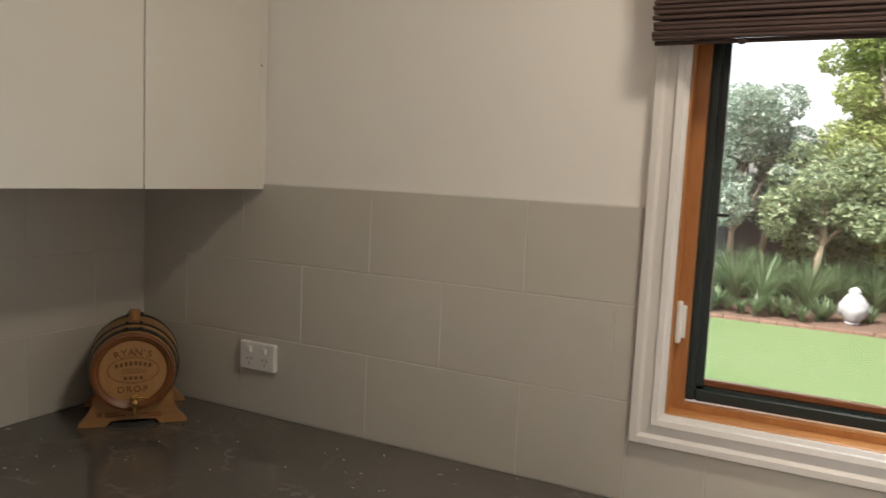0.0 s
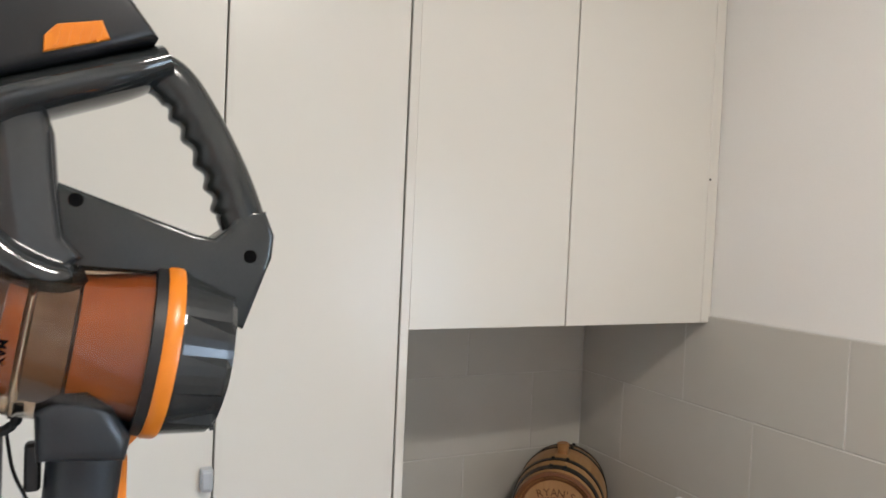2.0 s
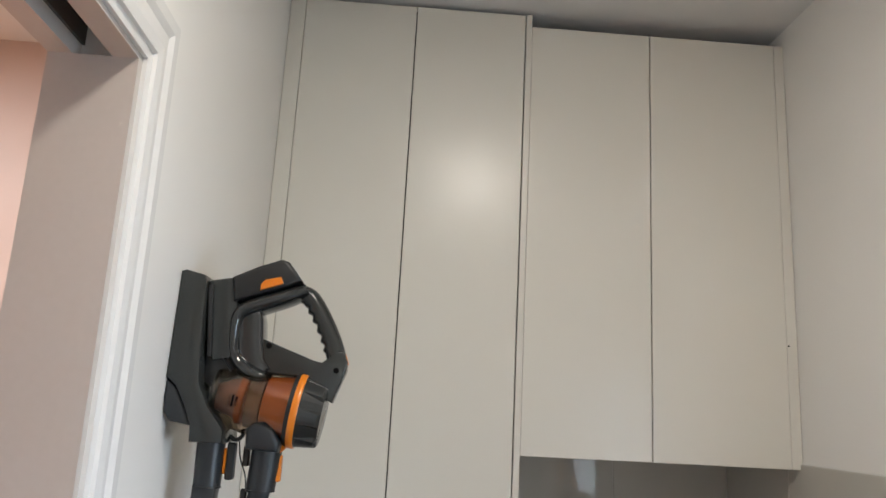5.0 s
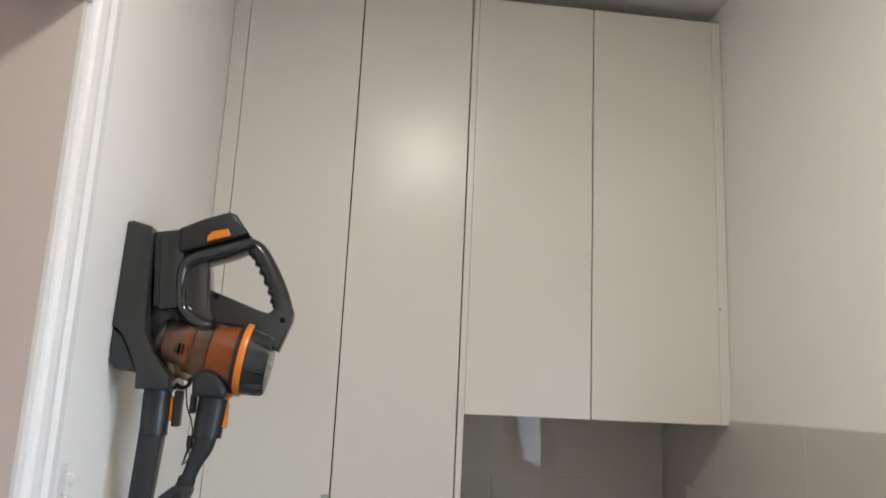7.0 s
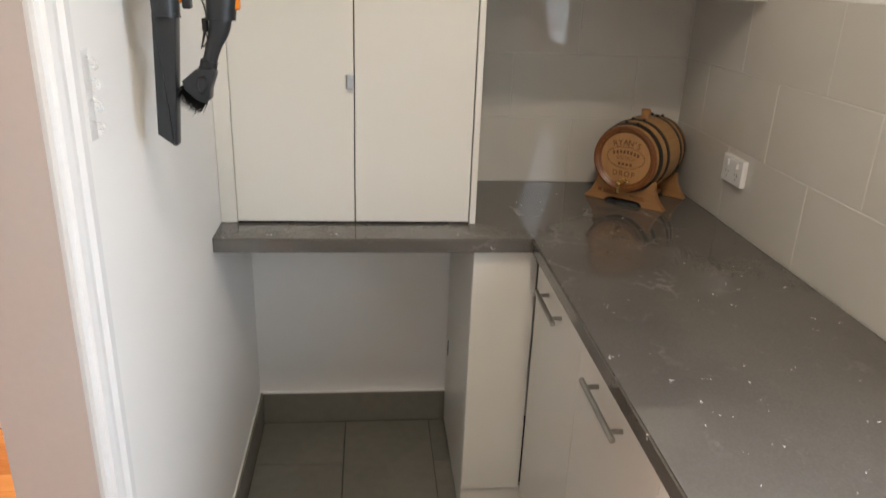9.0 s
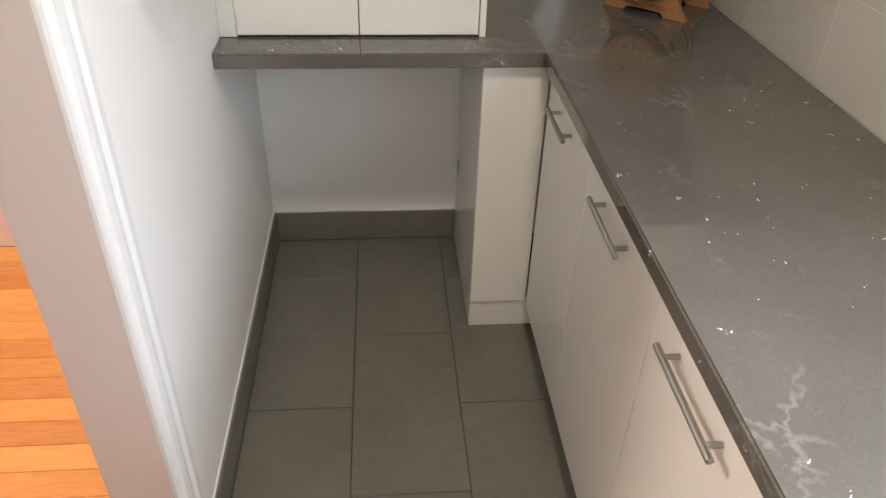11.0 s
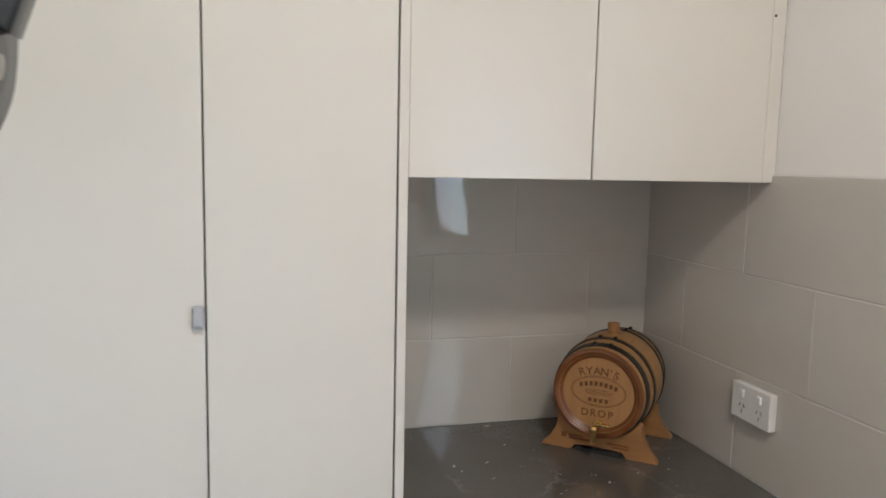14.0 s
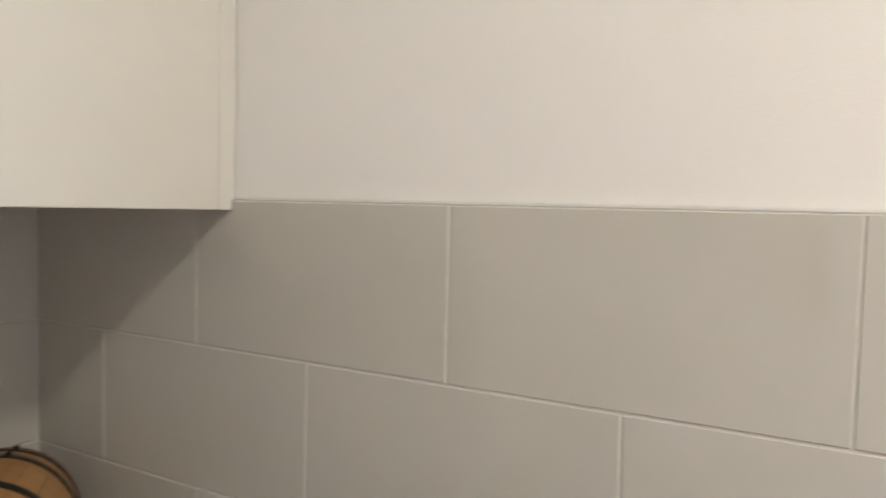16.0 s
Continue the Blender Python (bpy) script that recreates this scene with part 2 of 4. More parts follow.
CLEAR.node_tree.nodes["Principled BSDF"].inputs["Alpha"].default_value = 0.22
OAK = surface("pale_oak_head", (0.42, 0.22, 0.080), (0.34, 0.172, 0.060), rough=0.42, grain=26, blotch=5, bump=0.08, stretch=(6, 6, 0.7))
STAVE = surface("oak_stave", (0.42, 0.235, 0.088), (0.34, 0.175, 0.062), rough=0.4, grain=22, blotch=4, bump=0.1, stretch=(0.6, 6, 6), each=0.4)
RIM = surface("stained_rim", (0.20, 0.070, 0.018), (0.13, 0.042, 0.012), rough=0.35, grain=30, blotch=8, bump=0.08)
STANDWOOD = surface("stand_pine", (0.37, 0.185, 0.066), (0.27, 0.13, 0.045), rough=0.45, grain=24, blotch=4, bump=0.08, stretch=(6, 0.7, 6))
HOOP = surface("black_hoop", (0.007, 0.007, 0.0075), (0.014, 0.013, 0.012), rough=0.4, metal=0.0, grain=70, blotch=10, bump=0.1)
BURN = surface("burnt_engraving", (0.11, 0.045, 0.016), (0.15, 0.063, 0.023), rough=0.7, grain=120, blotch=20, bump=0.0)
BRASS = surface("brass", (0.70, 0.47, 0.18), (0.52, 0.33, 0.11), rough=0.25, metal=1.0, grain=120, blotch=20, bump=0.0)
GRASS = surface("lawn_grass", (0.098, 0.142, 0.060), (0.068, 0.115, 0.036), rough=0.8, grain=9, blotch=0.9, bump=0.6)
SOIL = surface("garden_soil", (0.10, 0.06, 0.04), (0.06, 0.036, 0.025), rough=0.9, grain=18, blotch=2, bump=0.6)
BRICK = surface("edging_brick", (0.15, 0.085, 0.06), (0.10, 0.06, 0.042), rough=0.8, grain=60, blotch=9, bump=0.3, each=0.5)
PALING = surface("dark_paling", (0.012, 0.014, 0.018), (0.02, 0.022, 0.026), rough=0.7, grain=20, blotch=3, bump=0.2, stretch=(5, 5, 0.5), each=0.5)
BARK = surface("grey_bark", (0.24, 0.19, 0.14), (0.14, 0.105, 0.08), rough=0.85, grain=18, blotch=3, bump=0.5, stretch=(2, 2, 0.5))
STATUE = surface("whitewashed_stone", (0.32, 0.32, 0.33), (0.20, 0.20, 0.215), rough=0.75, grain=16, blotch=4, bump=0.3)
OUTWALL = surface("outer_wall_brick", (0.30, 0.17, 0.12), (0.24, 0.13, 0.09), rough=0.85, grain=30, blotch=3, bump=0.3)
DECKWOOD = surface("outdoor_timber", (0.40, 0.20, 0.10), (0.30, 0.14, 0.07), rough=0.6, grain=20, blotch=4, bump=0.2)
TARP = surface("blue_tarp", (0.18, 0.27, 0.42), (0.14, 0.21, 0.34), rough=0.5, grain=20, blotch=4, bump=0.2)


def leafy(name, dark, light):
    """Leaves that differ one by one and let some light through."""
    m = bpy.data.materials.new(name)
    m.use_nodes = True
    nt = m.node_tree
    p = nt.nodes["Principled BSDF"]
    geo, mixer = nt.nodes.new("ShaderNodeNewGeometry"), nt.nodes.new("ShaderNodeMix")
    mixer.data_type = "RGBA"
    mixer.inputs[6].default_value, mixer.inputs[7].default_value = (*dark, 1), (*light, 1)
    nt.links.new(geo.outputs["Random Per Island"], mixer.inputs[0])
    nt.links.new(mixer.outputs[2], p.inputs["Base Color"])
    p.inputs["Roughness"].default_value = 0.5
    glow = nt.nodes.new("ShaderNodeBsdfTranslucent")
    nt.links.new(mixer.outputs[2], glow.inputs["Color"])
    blend = nt.nodes.new("ShaderNodeMixShader")
    blend.inputs[0].default_value = 0.48
    nt.links.new(p.outputs[0], blend.inputs[1])
    nt.links.new(glow.outputs[0], blend.inputs[2])
    nt.links.new(blend.outputs[0], nt.nodes["Material Output"].inputs["Surface"])
    return m


# leaf colours are paled to carry the hazy glare seen through the window
LEAF_BLUE = leafy("leaf_bluegreen", (0.15, 0.21, 0.17), (0.33, 0.40, 0.33))
LEAF_GOLD = leafy("leaf_yellowgreen", (0.16, 0.21, 0.065), (0.36, 0.42, 0.16))
LEAF_MID = leafy("leaf_midgreen", (0.14, 0.195, 0.11), (0.31, 0.37, 0.22))
LEAF_STRAP = leafy("leaf_strap", (0.07, 0.115, 0.06), (0.18, 0.26, 0.135))


# ---- building blocks ----
BASE = {}


def thing(name, place, label, category, group="", turn=0.0):
    """An Empty at a thing's base, to which its parts belong."""
    ob = new(name)
    ob.empty_display_size = 0.05
    ob.matrix_basis = pose(*place, 0, 0, turn)
    BASE[ob] = Vector(place)
    return tagged(ob, label, category, group)


def part(name, bm, material, parent=None, label="", local=False, smooth=False):
    """Links a bmesh as one mesh object, under a thing or a part where one is given. Its places are the world's, or the thing's own if local."""
    me = bpy.data.meshes.new(name)
    origin = BASE.get(parent, Vector())
    if parent is not None and not local:
        bmesh.ops.translate(bm, verts=bm.verts, vec=-origin)
    bmesh.ops.recalc_face_normals(bm, faces=bm.faces)
    if smooth:
        for f in bm.faces:
            f.smooth = True
        for e in bm.edges:
            if len(e.link_faces) == 2 and e.calc_face_angle() > radians(35):
                e.smooth = False
    bm.to_mesh(me)
    bm.free()
    me.materials.append(material)
    ob = new(name, me)
    if parent is not None:
        ob.parent = parent
        BASE[ob] = origin
    if label:
        ob["label"] = label
    return ob


def structure(name, bm, material, label=""):
    return tagged(part(name, bm, material), label, kind="structure")


def add_box(bm, x0, x1, y0, y1, z0, z1):
    v = [bm.verts.new((x, y, z)) for x in (x0, x1) for y in (y0, y1) for z in (z0, z1)]
    for a, b, c, d in ((0, 1, 3, 2), (4, 6, 7, 5), (0, 4, 5, 1), (2, 3, 7, 6), (0, 2, 6, 4), (1, 5, 7, 3)):
        bm.faces.new((v[a], v[b], v[c], v[d]))
    return bm


def box(x0, x1, y0, y1, z0, z1, bevel=0.0, seg=1):
    bm = add_box(bmesh.new(), x0, x1, y0, y1, z0, z1)
    if bevel:
        bmesh.ops.bevel(bm, geom=bm.edges[:], offset=bevel, segments=seg, affect="EDGES", profile=0.5)
    return bm


def boxes(*rows):
    bm = bmesh.new()
    for r in rows:
        add_box(bm, *r)
    return bm


def prism(outline, a, b, axis="x", bevel=0.0, seg=2):
    """An outline of two coordinates drawn out from a to b along an axis."""
    place = {"x": lambda p, d: (d, p[0], p[1]), "y": lambda p, d: (p[0], d, p[1]), "z": lambda p, d: (p[0], p[1], d)}[axis]
    bm = bmesh.new()
    low = [bm.verts.new(place(p, a)) for p in outline]
    high = [bm.verts.new(place(p, b)) for p in outline]
    n = len(outline)
    bm.faces.new(low)
    bm.faces.new(high[::-1])
    for i in range(n):
        bm.faces.new((low[i], high[i], high[(i + 1) % n], low[(i + 1) % n]))
    bmesh.ops.recalc_face_normals(bm, faces=bm.faces)
    if bevel:
        rim = [e for e in bm.edges if abs(place((0, 0), 1)[0]) * abs(e.verts[0].co.x - e.verts[1].co.x) < 1e-6
               and abs(place((0, 0), 1)[1]) * abs(e.verts[0].co.y - e.verts[1].co.y) < 1e-6
               and abs(place((0, 0), 1)[2]) * abs(e.verts[0].co.z - e.verts[1].co.z) < 1e-6]
        bmesh.ops.bevel(bm, geom=rim, offset=bevel, segments=seg, affect="EDGES", profile=0.5)
    return bm


def rings(loops, caps=True):
    """Skins a row of closed loops of points."""
    bm = bmesh.new()
    made = [[bm.verts.new(p) for p in loop] for loop in loops]
    n = len(made[0])
    for a, b in zip(made, made[1:]):
        for i in range(n):
            bm.faces.new((a[i], a[(i + 1) % n], b[(i + 1) % n], b[i]))
    if caps:
        bm.faces.new(made[0][::-1])
        bm.faces.new(made[-1])
    return bm


def lathe(profile, m=Matrix.Identity(4), n=40, caps=True, start=0.0, sweep=2 * math.pi):
    """Turns (along, radius) about the local x axis, placed by m."""
    loops = []
    for x, r in profile:
        loops.append([m @ Vector((x, r * math.cos(start + sweep * i / n), r * math.sin(start + sweep * i / n))) for i in range(n)])
    return rings(loops, caps)


def rounded(points, steps=6):
    """A smooth run of points through the given ones (Catmull-Rom)."""
    pts = [np.array(p, float) for p in points]
    pts = [2 * pts[0] - pts[1]] + pts + [2 * pts[-1] - pts[-2]]
    out = []
    for i in range(1, len(pts) - 2):
        for s in range(steps):
            t = s / steps
            a, b, c, d = pts[i - 1:i + 3]
            out.append(0.5 * (2 * b + (c - a) * t + (2 * a - 5 * b + 4 * c - d) * t * t + (3 * b - a - 3 * c + d) * t ** 3))
    return out + [pts[-2]]


def hose(path, wide, deep, x, n=18, steps=6, ripple=None):
    """A bent tube that lies in the plane x: path of (y, z, scale); deep is its half width across the plane, wide within it."""
    run = rounded(path, steps)
    loops = []
    for i, p in enumerate(run):
        a, b = run[max(i - 1, 0)], run[min(i + 1, len(run) - 1)]
        d = np.array((b[0] - a[0], b[1] - a[1]))
        d /= np.linalg.norm(d)
        side = np.array((-d[1], d[0]))
        s = p[2]
        loop = []
        for k in range(n):
            a2 = 2 * math.pi * k / n
            w = wide * s * math.cos(a2)
            if ripple and math.cos(a2) * ripple[2] > 0.2 and ripple[0] < i < ripple[1]:
                w *= 1.0 + 0.13 * math.sin(i * 0.78)
            q = side * w
            loop.append((x + deep * s * math.sin(a2), p[0] + q[0], p[1] + q[1]))
        loops.append(loop)
    return rings(loops)


def wire(points, r, n=8, steps=5):
    """A thin round cord through points in space."""
    run = [Vector(p) for p in rounded(points, steps)]
    loops = []
    for i, p in enumerate(run):
        d = (run[min(i + 1, len(run) - 1)] - run[max(i - 1, 0)]).normalized()
        u = d.orthogonal().normalized()
        v = d.cross(u)
        loops.append([p + r * (math.cos(2 * math.pi * k / n) * u + math.sin(2 * math.pi * k / n) * v) for k in range(n)])
    return rings(loops)


def letters(text, size, depth, bold=0.0):
    """Raised letters in the built-in font, lying in x and y, centred."""
    cu = bpy.data.curves.new("letters", "FONT")
    cu.body, cu.size, cu.extrude, cu.align_x, cu.align_y = text, size, depth, "CENTER", "CENTER"
    cu.offset = bold
    ob = new("letters", cu)
    me = bpy.data.meshes.new_from_object(ob.evaluated_get(bpy.context.evaluated_depsgraph_get()))
    bm = bmesh.new()
    bm.from_mesh(me)
    bpy.data.objects.remove(ob)
    bpy.data.curves.remove(cu)
    bpy.data.meshes.remove(me)
    return bm


def pieces(name, parent, material, size, places, bevel=0.002):
    """Alike pieces on one shared mesh: size along x, y, z; places are their middles."""
    sx, sy, sz = (s / 2 for s in size)
    me = bpy.data.meshes.new(name)
    bm = box(-sx, sx, -sy, sy, -sz, sz, bevel)
    bm.to_mesh(me)
    bm.free()
    me.materials.append(material)
    for p in places:
        ob = new(name, me)
        ob.parent = parent
        ob.location = Vector(p) - BASE.get(parent, Vector())


# ---- structure ----
BENCH, CEILING, EAST = 0.92, 2.742, 3.10
DOOR_W, DOOR_E, DOOR_H = 1.42, 2.25, 2.05
WIN_W, WIN_E, WIN_S, WIN_N = 1.49, 2.51, 1.126, 2.16

floor = structure("floor", box(-0.12, EAST, -1.504, 0.02, -0.08, -0.003), FGROUT, "grey tiled laundry floor")
wall_back = structure("wall_back", box(-0.12, -0.008, -1.52, 0.2, 0, CEILING), WALL, "white painted plaster wall")
wall_left = structure("wall_left", boxes((-0.008, DOOR_W - 0.02, -1.504, -1.40, 0, CEILING), (DOOR_E + 0.02, EAST, -1.504, -1.40, 0, CEILING),
                                         (DOOR_W - 0.02, DOOR_E + 0.02, -1.504, -1.40, DOOR_H + 0.09, CEILING)), WALL, "white painted wall with a doorway")
wall_right = structure("wall_right", boxes((-0.008, WIN_W - 0.02, 0.008, 0.2, -0.4, CEILING), (WIN_E + 0.02, EAST, 0.008, 0.2, -0.4, CEILING),
                                           (WIN_W - 0.02, WIN_E + 0.02, 0.008, 0.2, -0.4, WIN_S - 0.02),
                                           (WIN_W - 0.02, WIN_E + 0.02, 0.008, 0.2, WIN_N + 0.02, CEILING)), WALL, "white painted wall with a window")
wall_east = structure("wall_east", box(EAST, EAST + 0.12, -1.52, 0.2, 0, CEILING), WALL, "white painted plaster wall")
ceiling = structure("ceiling", box(-0.12, EAST + 0.12, -1.504, 0.2, CEILING, CEILING + 0.1), CEIL, "flat white plaster ceiling")
grout_back = structure("trim_grout_back", box(-0.008, -0.0012, -0.75, 0.0012, BENCH - 0.03, 1.536), GROUT)
grout_right = structure("trim_grout_right", boxes((-0.0012, WIN_W - 0.075, 0.0012, 0.008, BENCH - 0.03, 1.536), (WIN_W - 0.075, EAST, 0.0012, 0.008, BENCH - 0.03, 1.06)), GROUT)

structure("trim_caulk", boxes((-0.001, WIN_W - 0.075, 0.003, 0.0075, 1.5365, 1.5395)), PVC)

# the room beyond the doorway
structure("floor_hall", box(0.0, 4.2, -4.4, -1.504, -0.08, -0.003), FGROUT)
structure("wall_hall_far", box(0.0, 4.2, -4.5, -4.4, 0, CEILING), HALL)
structure("wall_hall_west", box(-0.1, 0.0, -4.5, -1.504, 0, CEILING), HALL)
structure("wall_hall_east", box(4.2, 4.3, -4.5, -1.4, 0, CEILING), HALL)
structure("wall_hall_near", box(EAST, 4.2, -1.504, -1.40, 0, CEILING), HALL)
structure("ceiling_hall", box(-0.1, 4.3, -4.5, -1.504, CEILING, CEILING + 0.1), CEIL)

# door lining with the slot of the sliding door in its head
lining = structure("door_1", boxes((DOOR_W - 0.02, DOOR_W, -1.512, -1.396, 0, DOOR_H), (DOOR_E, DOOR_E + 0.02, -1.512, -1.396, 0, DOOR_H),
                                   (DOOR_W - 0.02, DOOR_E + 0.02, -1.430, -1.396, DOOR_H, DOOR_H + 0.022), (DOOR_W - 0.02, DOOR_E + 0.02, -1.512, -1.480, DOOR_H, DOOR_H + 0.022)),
                   JAMB, "pinkish beige door lining with a sliding track")
part("track_box", boxes((DOOR_W - 0.02, DOOR_E + 0.02, -1.480, -1.476, DOOR_H + 0.022, DOOR_H + 0.09), (DOOR_W - 0.02, DOOR_E + 0.02, -1.434, -1.430, DOOR_H + 0.022, DOOR_H + 0.09)), CARC, lining)
part("track_rail", box(DOOR_W + 0.09, DOOR_E, -1.466, -1.444, DOOR_H + 0.045, DOOR_H + 0.07, 0.003), STEEL, lining)
part("track_roller", lathe([(1.53, 0.004), (1.53, 0.014), (1.545, 0.014), (1.545, 0.004)], Matrix.Translation((0, -1.455, DOOR_H + 0.036)), 16), BLACK, lining)


def architrave_profile(d):
    """Moulding across an architrave: distance from the opening to depth."""
    return [(0.0, 0.0), (0.0, 0.010), (0.012, 0.012), (0.014, 0.017), (0.030, 0.019), (0.034, 0.014), (0.060, 0.012), (0.070, 0.017), (0.088, 0.017), (0.092, 0.0)]


def architrave(name, u0, u1, v1, to_world, v0=None, width=0.092):
    """Mitred moulding round an opening: u across, v up; closed below when v0 is given."""
    k = width / 0.092
    prof = [(a * k, b) for a, b in architrave_profile(0)]
    corners = [(u0, v0 or 0.0, -1, -1), (u0, v1, -1, 1), (u1, v1, 1, 1), (u1, v0 or 0.0, 1, -1)]
    loops = []
    for i, (u, v, su, sv) in enumerate(corners):
        if v0 is None and sv < 0:
            sv = 0
        loops.append([to_world(u + su * a, v + sv * a, b) for a, b in prof])
    if v0 is not None:
        loops.append(loops[0])
    bm = bmesh.new()
    for a, b in zip(loops, loops[1:]):
        va, vb = [bm.verts.new(p) for p in a], [bm.verts.new(p) for p in b]
        for i in range(len(prof)):
            j = (i + 1) % len(prof)
            bm.faces.new((va[i], va[j], vb[j], vb[i]))
        bm.faces.new(va)
        bm.faces.new(vb[::-1])
    bmesh.ops.remove_doubles(bm, verts=bm.verts, dist=1e-5)
    return structure(name, bm, TRIM, "white moulded timber architrave")


architrave("trim_door", DOOR_W - 0.014, DOOR_E + 0.014, DOOR_H + 0.008, lambda u, v, d: (u, -1.40 + d, v))
architrave("trim_door_hall", DOOR_W - 0.014, DOOR_E + 0.014, DOOR_H + 0.008, lambda u, v, d: (u, -1.504 - d, v))

# window
window = structure("window_1", boxes((WIN_W - 0.02, WIN_W + 0.0, 0.0, 0.21, WIN_S, WIN_N), (WIN_E, WIN_E + 0.02, 0.0, 0.21, WIN_S, WIN_N),
                                     (WIN_W - 0.02, WIN_E + 0.02, 0.0, 0.21, WIN_N, WIN_N + 0.02)), CEDAR, "cedar framed window with a dark green sash")
part("window_sill", box(WIN_W - 0.02, WIN_E + 0.02, 0.0, 0.24, WIN_S - 0.02, WIN_S, 0.003), SILLWOOD, window, "orange cedar sill")
part("stop_bead", boxes((WIN_W, WIN_W + 0.025, 0.04, 0.062, WIN_S, WIN_N), (WIN_E - 0.014, WIN_E, 0.04, 0.062, WIN_S, WIN_N), (WIN_W + 0.0255, WIN_E - 0.0145, 0.041, 0.061, WIN_S + 0.0005, WIN_S + 0.013)), CEDAR, window)
SX0, SX1, SZ0, SZ1 = WIN_W + 0.016, WIN_E - 0.016, WIN_S + 0.015, WIN_N - 0.01
for a in ((SX0, SX0 + 0.027, SZ0, SZ1), (SX1 - 0.027, SX1, SZ0, SZ1), (SX0 + 0.027, SX1 - 0.027, SZ0, SZ0 + 0.024), (SX0 + 0.027, SX1 - 0.027, SZ1 - 0.05, SZ1)):
    part("sash_rail", box(a[0], a[1], 0.066, 0.096, a[2], a[3], 0.003), SASH, window, "dark green painted sash rail")
part("glazing_bead", boxes((SX0 + 0.027, SX1 - 0.027, 0.078, 0.098, SZ0 + 0.024, SZ0 + 0.030), (SX0 + 0.027, SX0 + 0.041, 0.078, 0.098, SZ0 + 0.024, SZ1 - 0.05)), SASH, window)
part("weather_bead", box(SX0 + 0.041, SX1 - 0.027, 0.079, 0.097, SZ0 + 0.0305, SZ0 + 0.044, 0.002), RIM, window, "brown timber bead")
pane = part("pane", box(SX0 + 0.021, SX1 - 0.021, 0.084, 0.088, SZ0 + 0.018, SZ1 - 0.04), PANE, window)
pane.visible_shadow = False
latch = part("latch", box(WIN_W + 0.001, WIN_W + 0.018, 0.036, 0.0395, 1.274, 1.342, 0.0015, 2), PVC, window, "white plastic window latch")
part("lever", box(WIN_W + 0.0005, WIN_W + 0.012, 0.016, 0.034, 1.266, 1.352, 0.004, 2), PVC, latch)
part("stay_pin", lathe([(0, 0.003), (0.03, 0.003)], Matrix.Translation((SX0 + 0.035, 0.064, 1.528)), 10), BLACK, window)
winder = part("winder", box(1.97, 2.03, 0.028, 0.064, WIN_S + 0.001, WIN_S + 0.03, 0.006, 2), PVC, window, "white window winder")
part("crank", box(1.995, 2.005, -0.01, 0.03, WIN_S + 0.022, WIN_S + 0.042, 0.003, 2), PVC, winder)
architrave("trim_window", WIN_W - 0.004, WIN_E + 0.004, WIN_N + 0.004, lambda u, v, d: (u, 0.008 - d * 1.45, v), WIN_S - 0.004, 0.067)

# ceiling downlight
light_fitting = thing("ceiling_light", (1.98, -0.73, CEILING), "round white ceiling light with a slim rim", "ceiling light")
part("trim_ring", lathe([(CEILING - 0.016, 0.131), (CEILING - 0.016, 0.146), (CEILING, 0.150), (CEILING, 0.131)], Matrix.Translation((1.98, -0.73, 0)) @ Matrix(((0, 0, 1, 0), (0, 1, 0, 0), (1, 0, 0, 0), (0, 0, 0, 1))), 32, False), PVC, light_fitting)


# ---- benches and cabinets ----
def stone_bench():
    low, top, e = BENCH - 0.038, BENCH, 0.030
    t = thing("benchtop", (0.3, -0.3, low), "dark grey stone benchtop with white chips", "benchtop")
    part("slab", prism([(0, -1.40), (0.56 - e, -1.40), (0.56 - e, -0.585 + e), (EAST, -0.585 + e), (EAST, 0.0), (0, 0.0)], low, top, "z"), STONE, t)

    def edge(outline, keep):
        bm = prism(outline, low, top, "z")
        rim = [x for x in bm.edges if all(keep(v.co) for v in x.verts)]
        bmesh.ops.bevel(bm, geom=rim, offset=0.004, segments=2, affect="EDGES")
        part("front_edge", bm, STONE, t, "polished mitred front edge")
    edge([(0.56 - e, -1.40), (0.56, -1.40), (0.56, -0.585), (0.56 - e, -0.585 + e)], lambda c: abs(c.x - 0.56) < 1e-4)
    edge([(0.56, -0.585), (EAST, -0.585), (EAST, -0.585 + e), (0.56 - e, -0.585 + e)], lambda c: abs(c.y + 0.585) < 1e-4)


stone_bench()


def tall_cupboard():
    y0, y1, y2, y3, y4 = -1.40, -1.356, -1.047, -0.738, -0.721
    top, front = 2.727, 0.438
    t = thing("tall_cupboard", (0.2, -1.06, BENCH), "tall off-white two-door cupboard standing on the bench", "cupboard")
    part("body", box(-0.006, front - 0.019, y0 + 0.002, y3, BENCH + 0.001, top - 0.004), CARC, t)
    part("filler", box(front - 0.020, front - 0.001, y0 + 0.001, y1 - 0.0008, BENCH + 0.001, top, 0.001), LAM, t)
    left = part("door", box(front - 0.018, front, y1 + 0.0008, y2 - 0.0015, BENCH + 0.006, top, 0.0012), LAM, t, "plain off-white door")
    part("door", box(front - 0.018, front, y2 + 0.0015, y3 - 0.002, BENCH + 0.006, top, 0.0012), LAM, t, "plain off-white door")
    part("side_panel", box(-0.006, front + 0.002, y3 + 0.001, y4, BENCH + 0.0005, top + 0.002, 0.001), LAM, t)
    tab = part("finger_pull", box(front - 0.006, front + 0.014, y2 - 0.020, y2 - 0.001, 1.278, 1.315, 0.004, 3), TAB, left, "small grey plastic finger pull")
    part("tab_lip", box(front + 0.012, front + 0.017, y2 - 0.018, y2 - 0.004, 1.283, 1.310, 0.002, 2), TAB, tab)


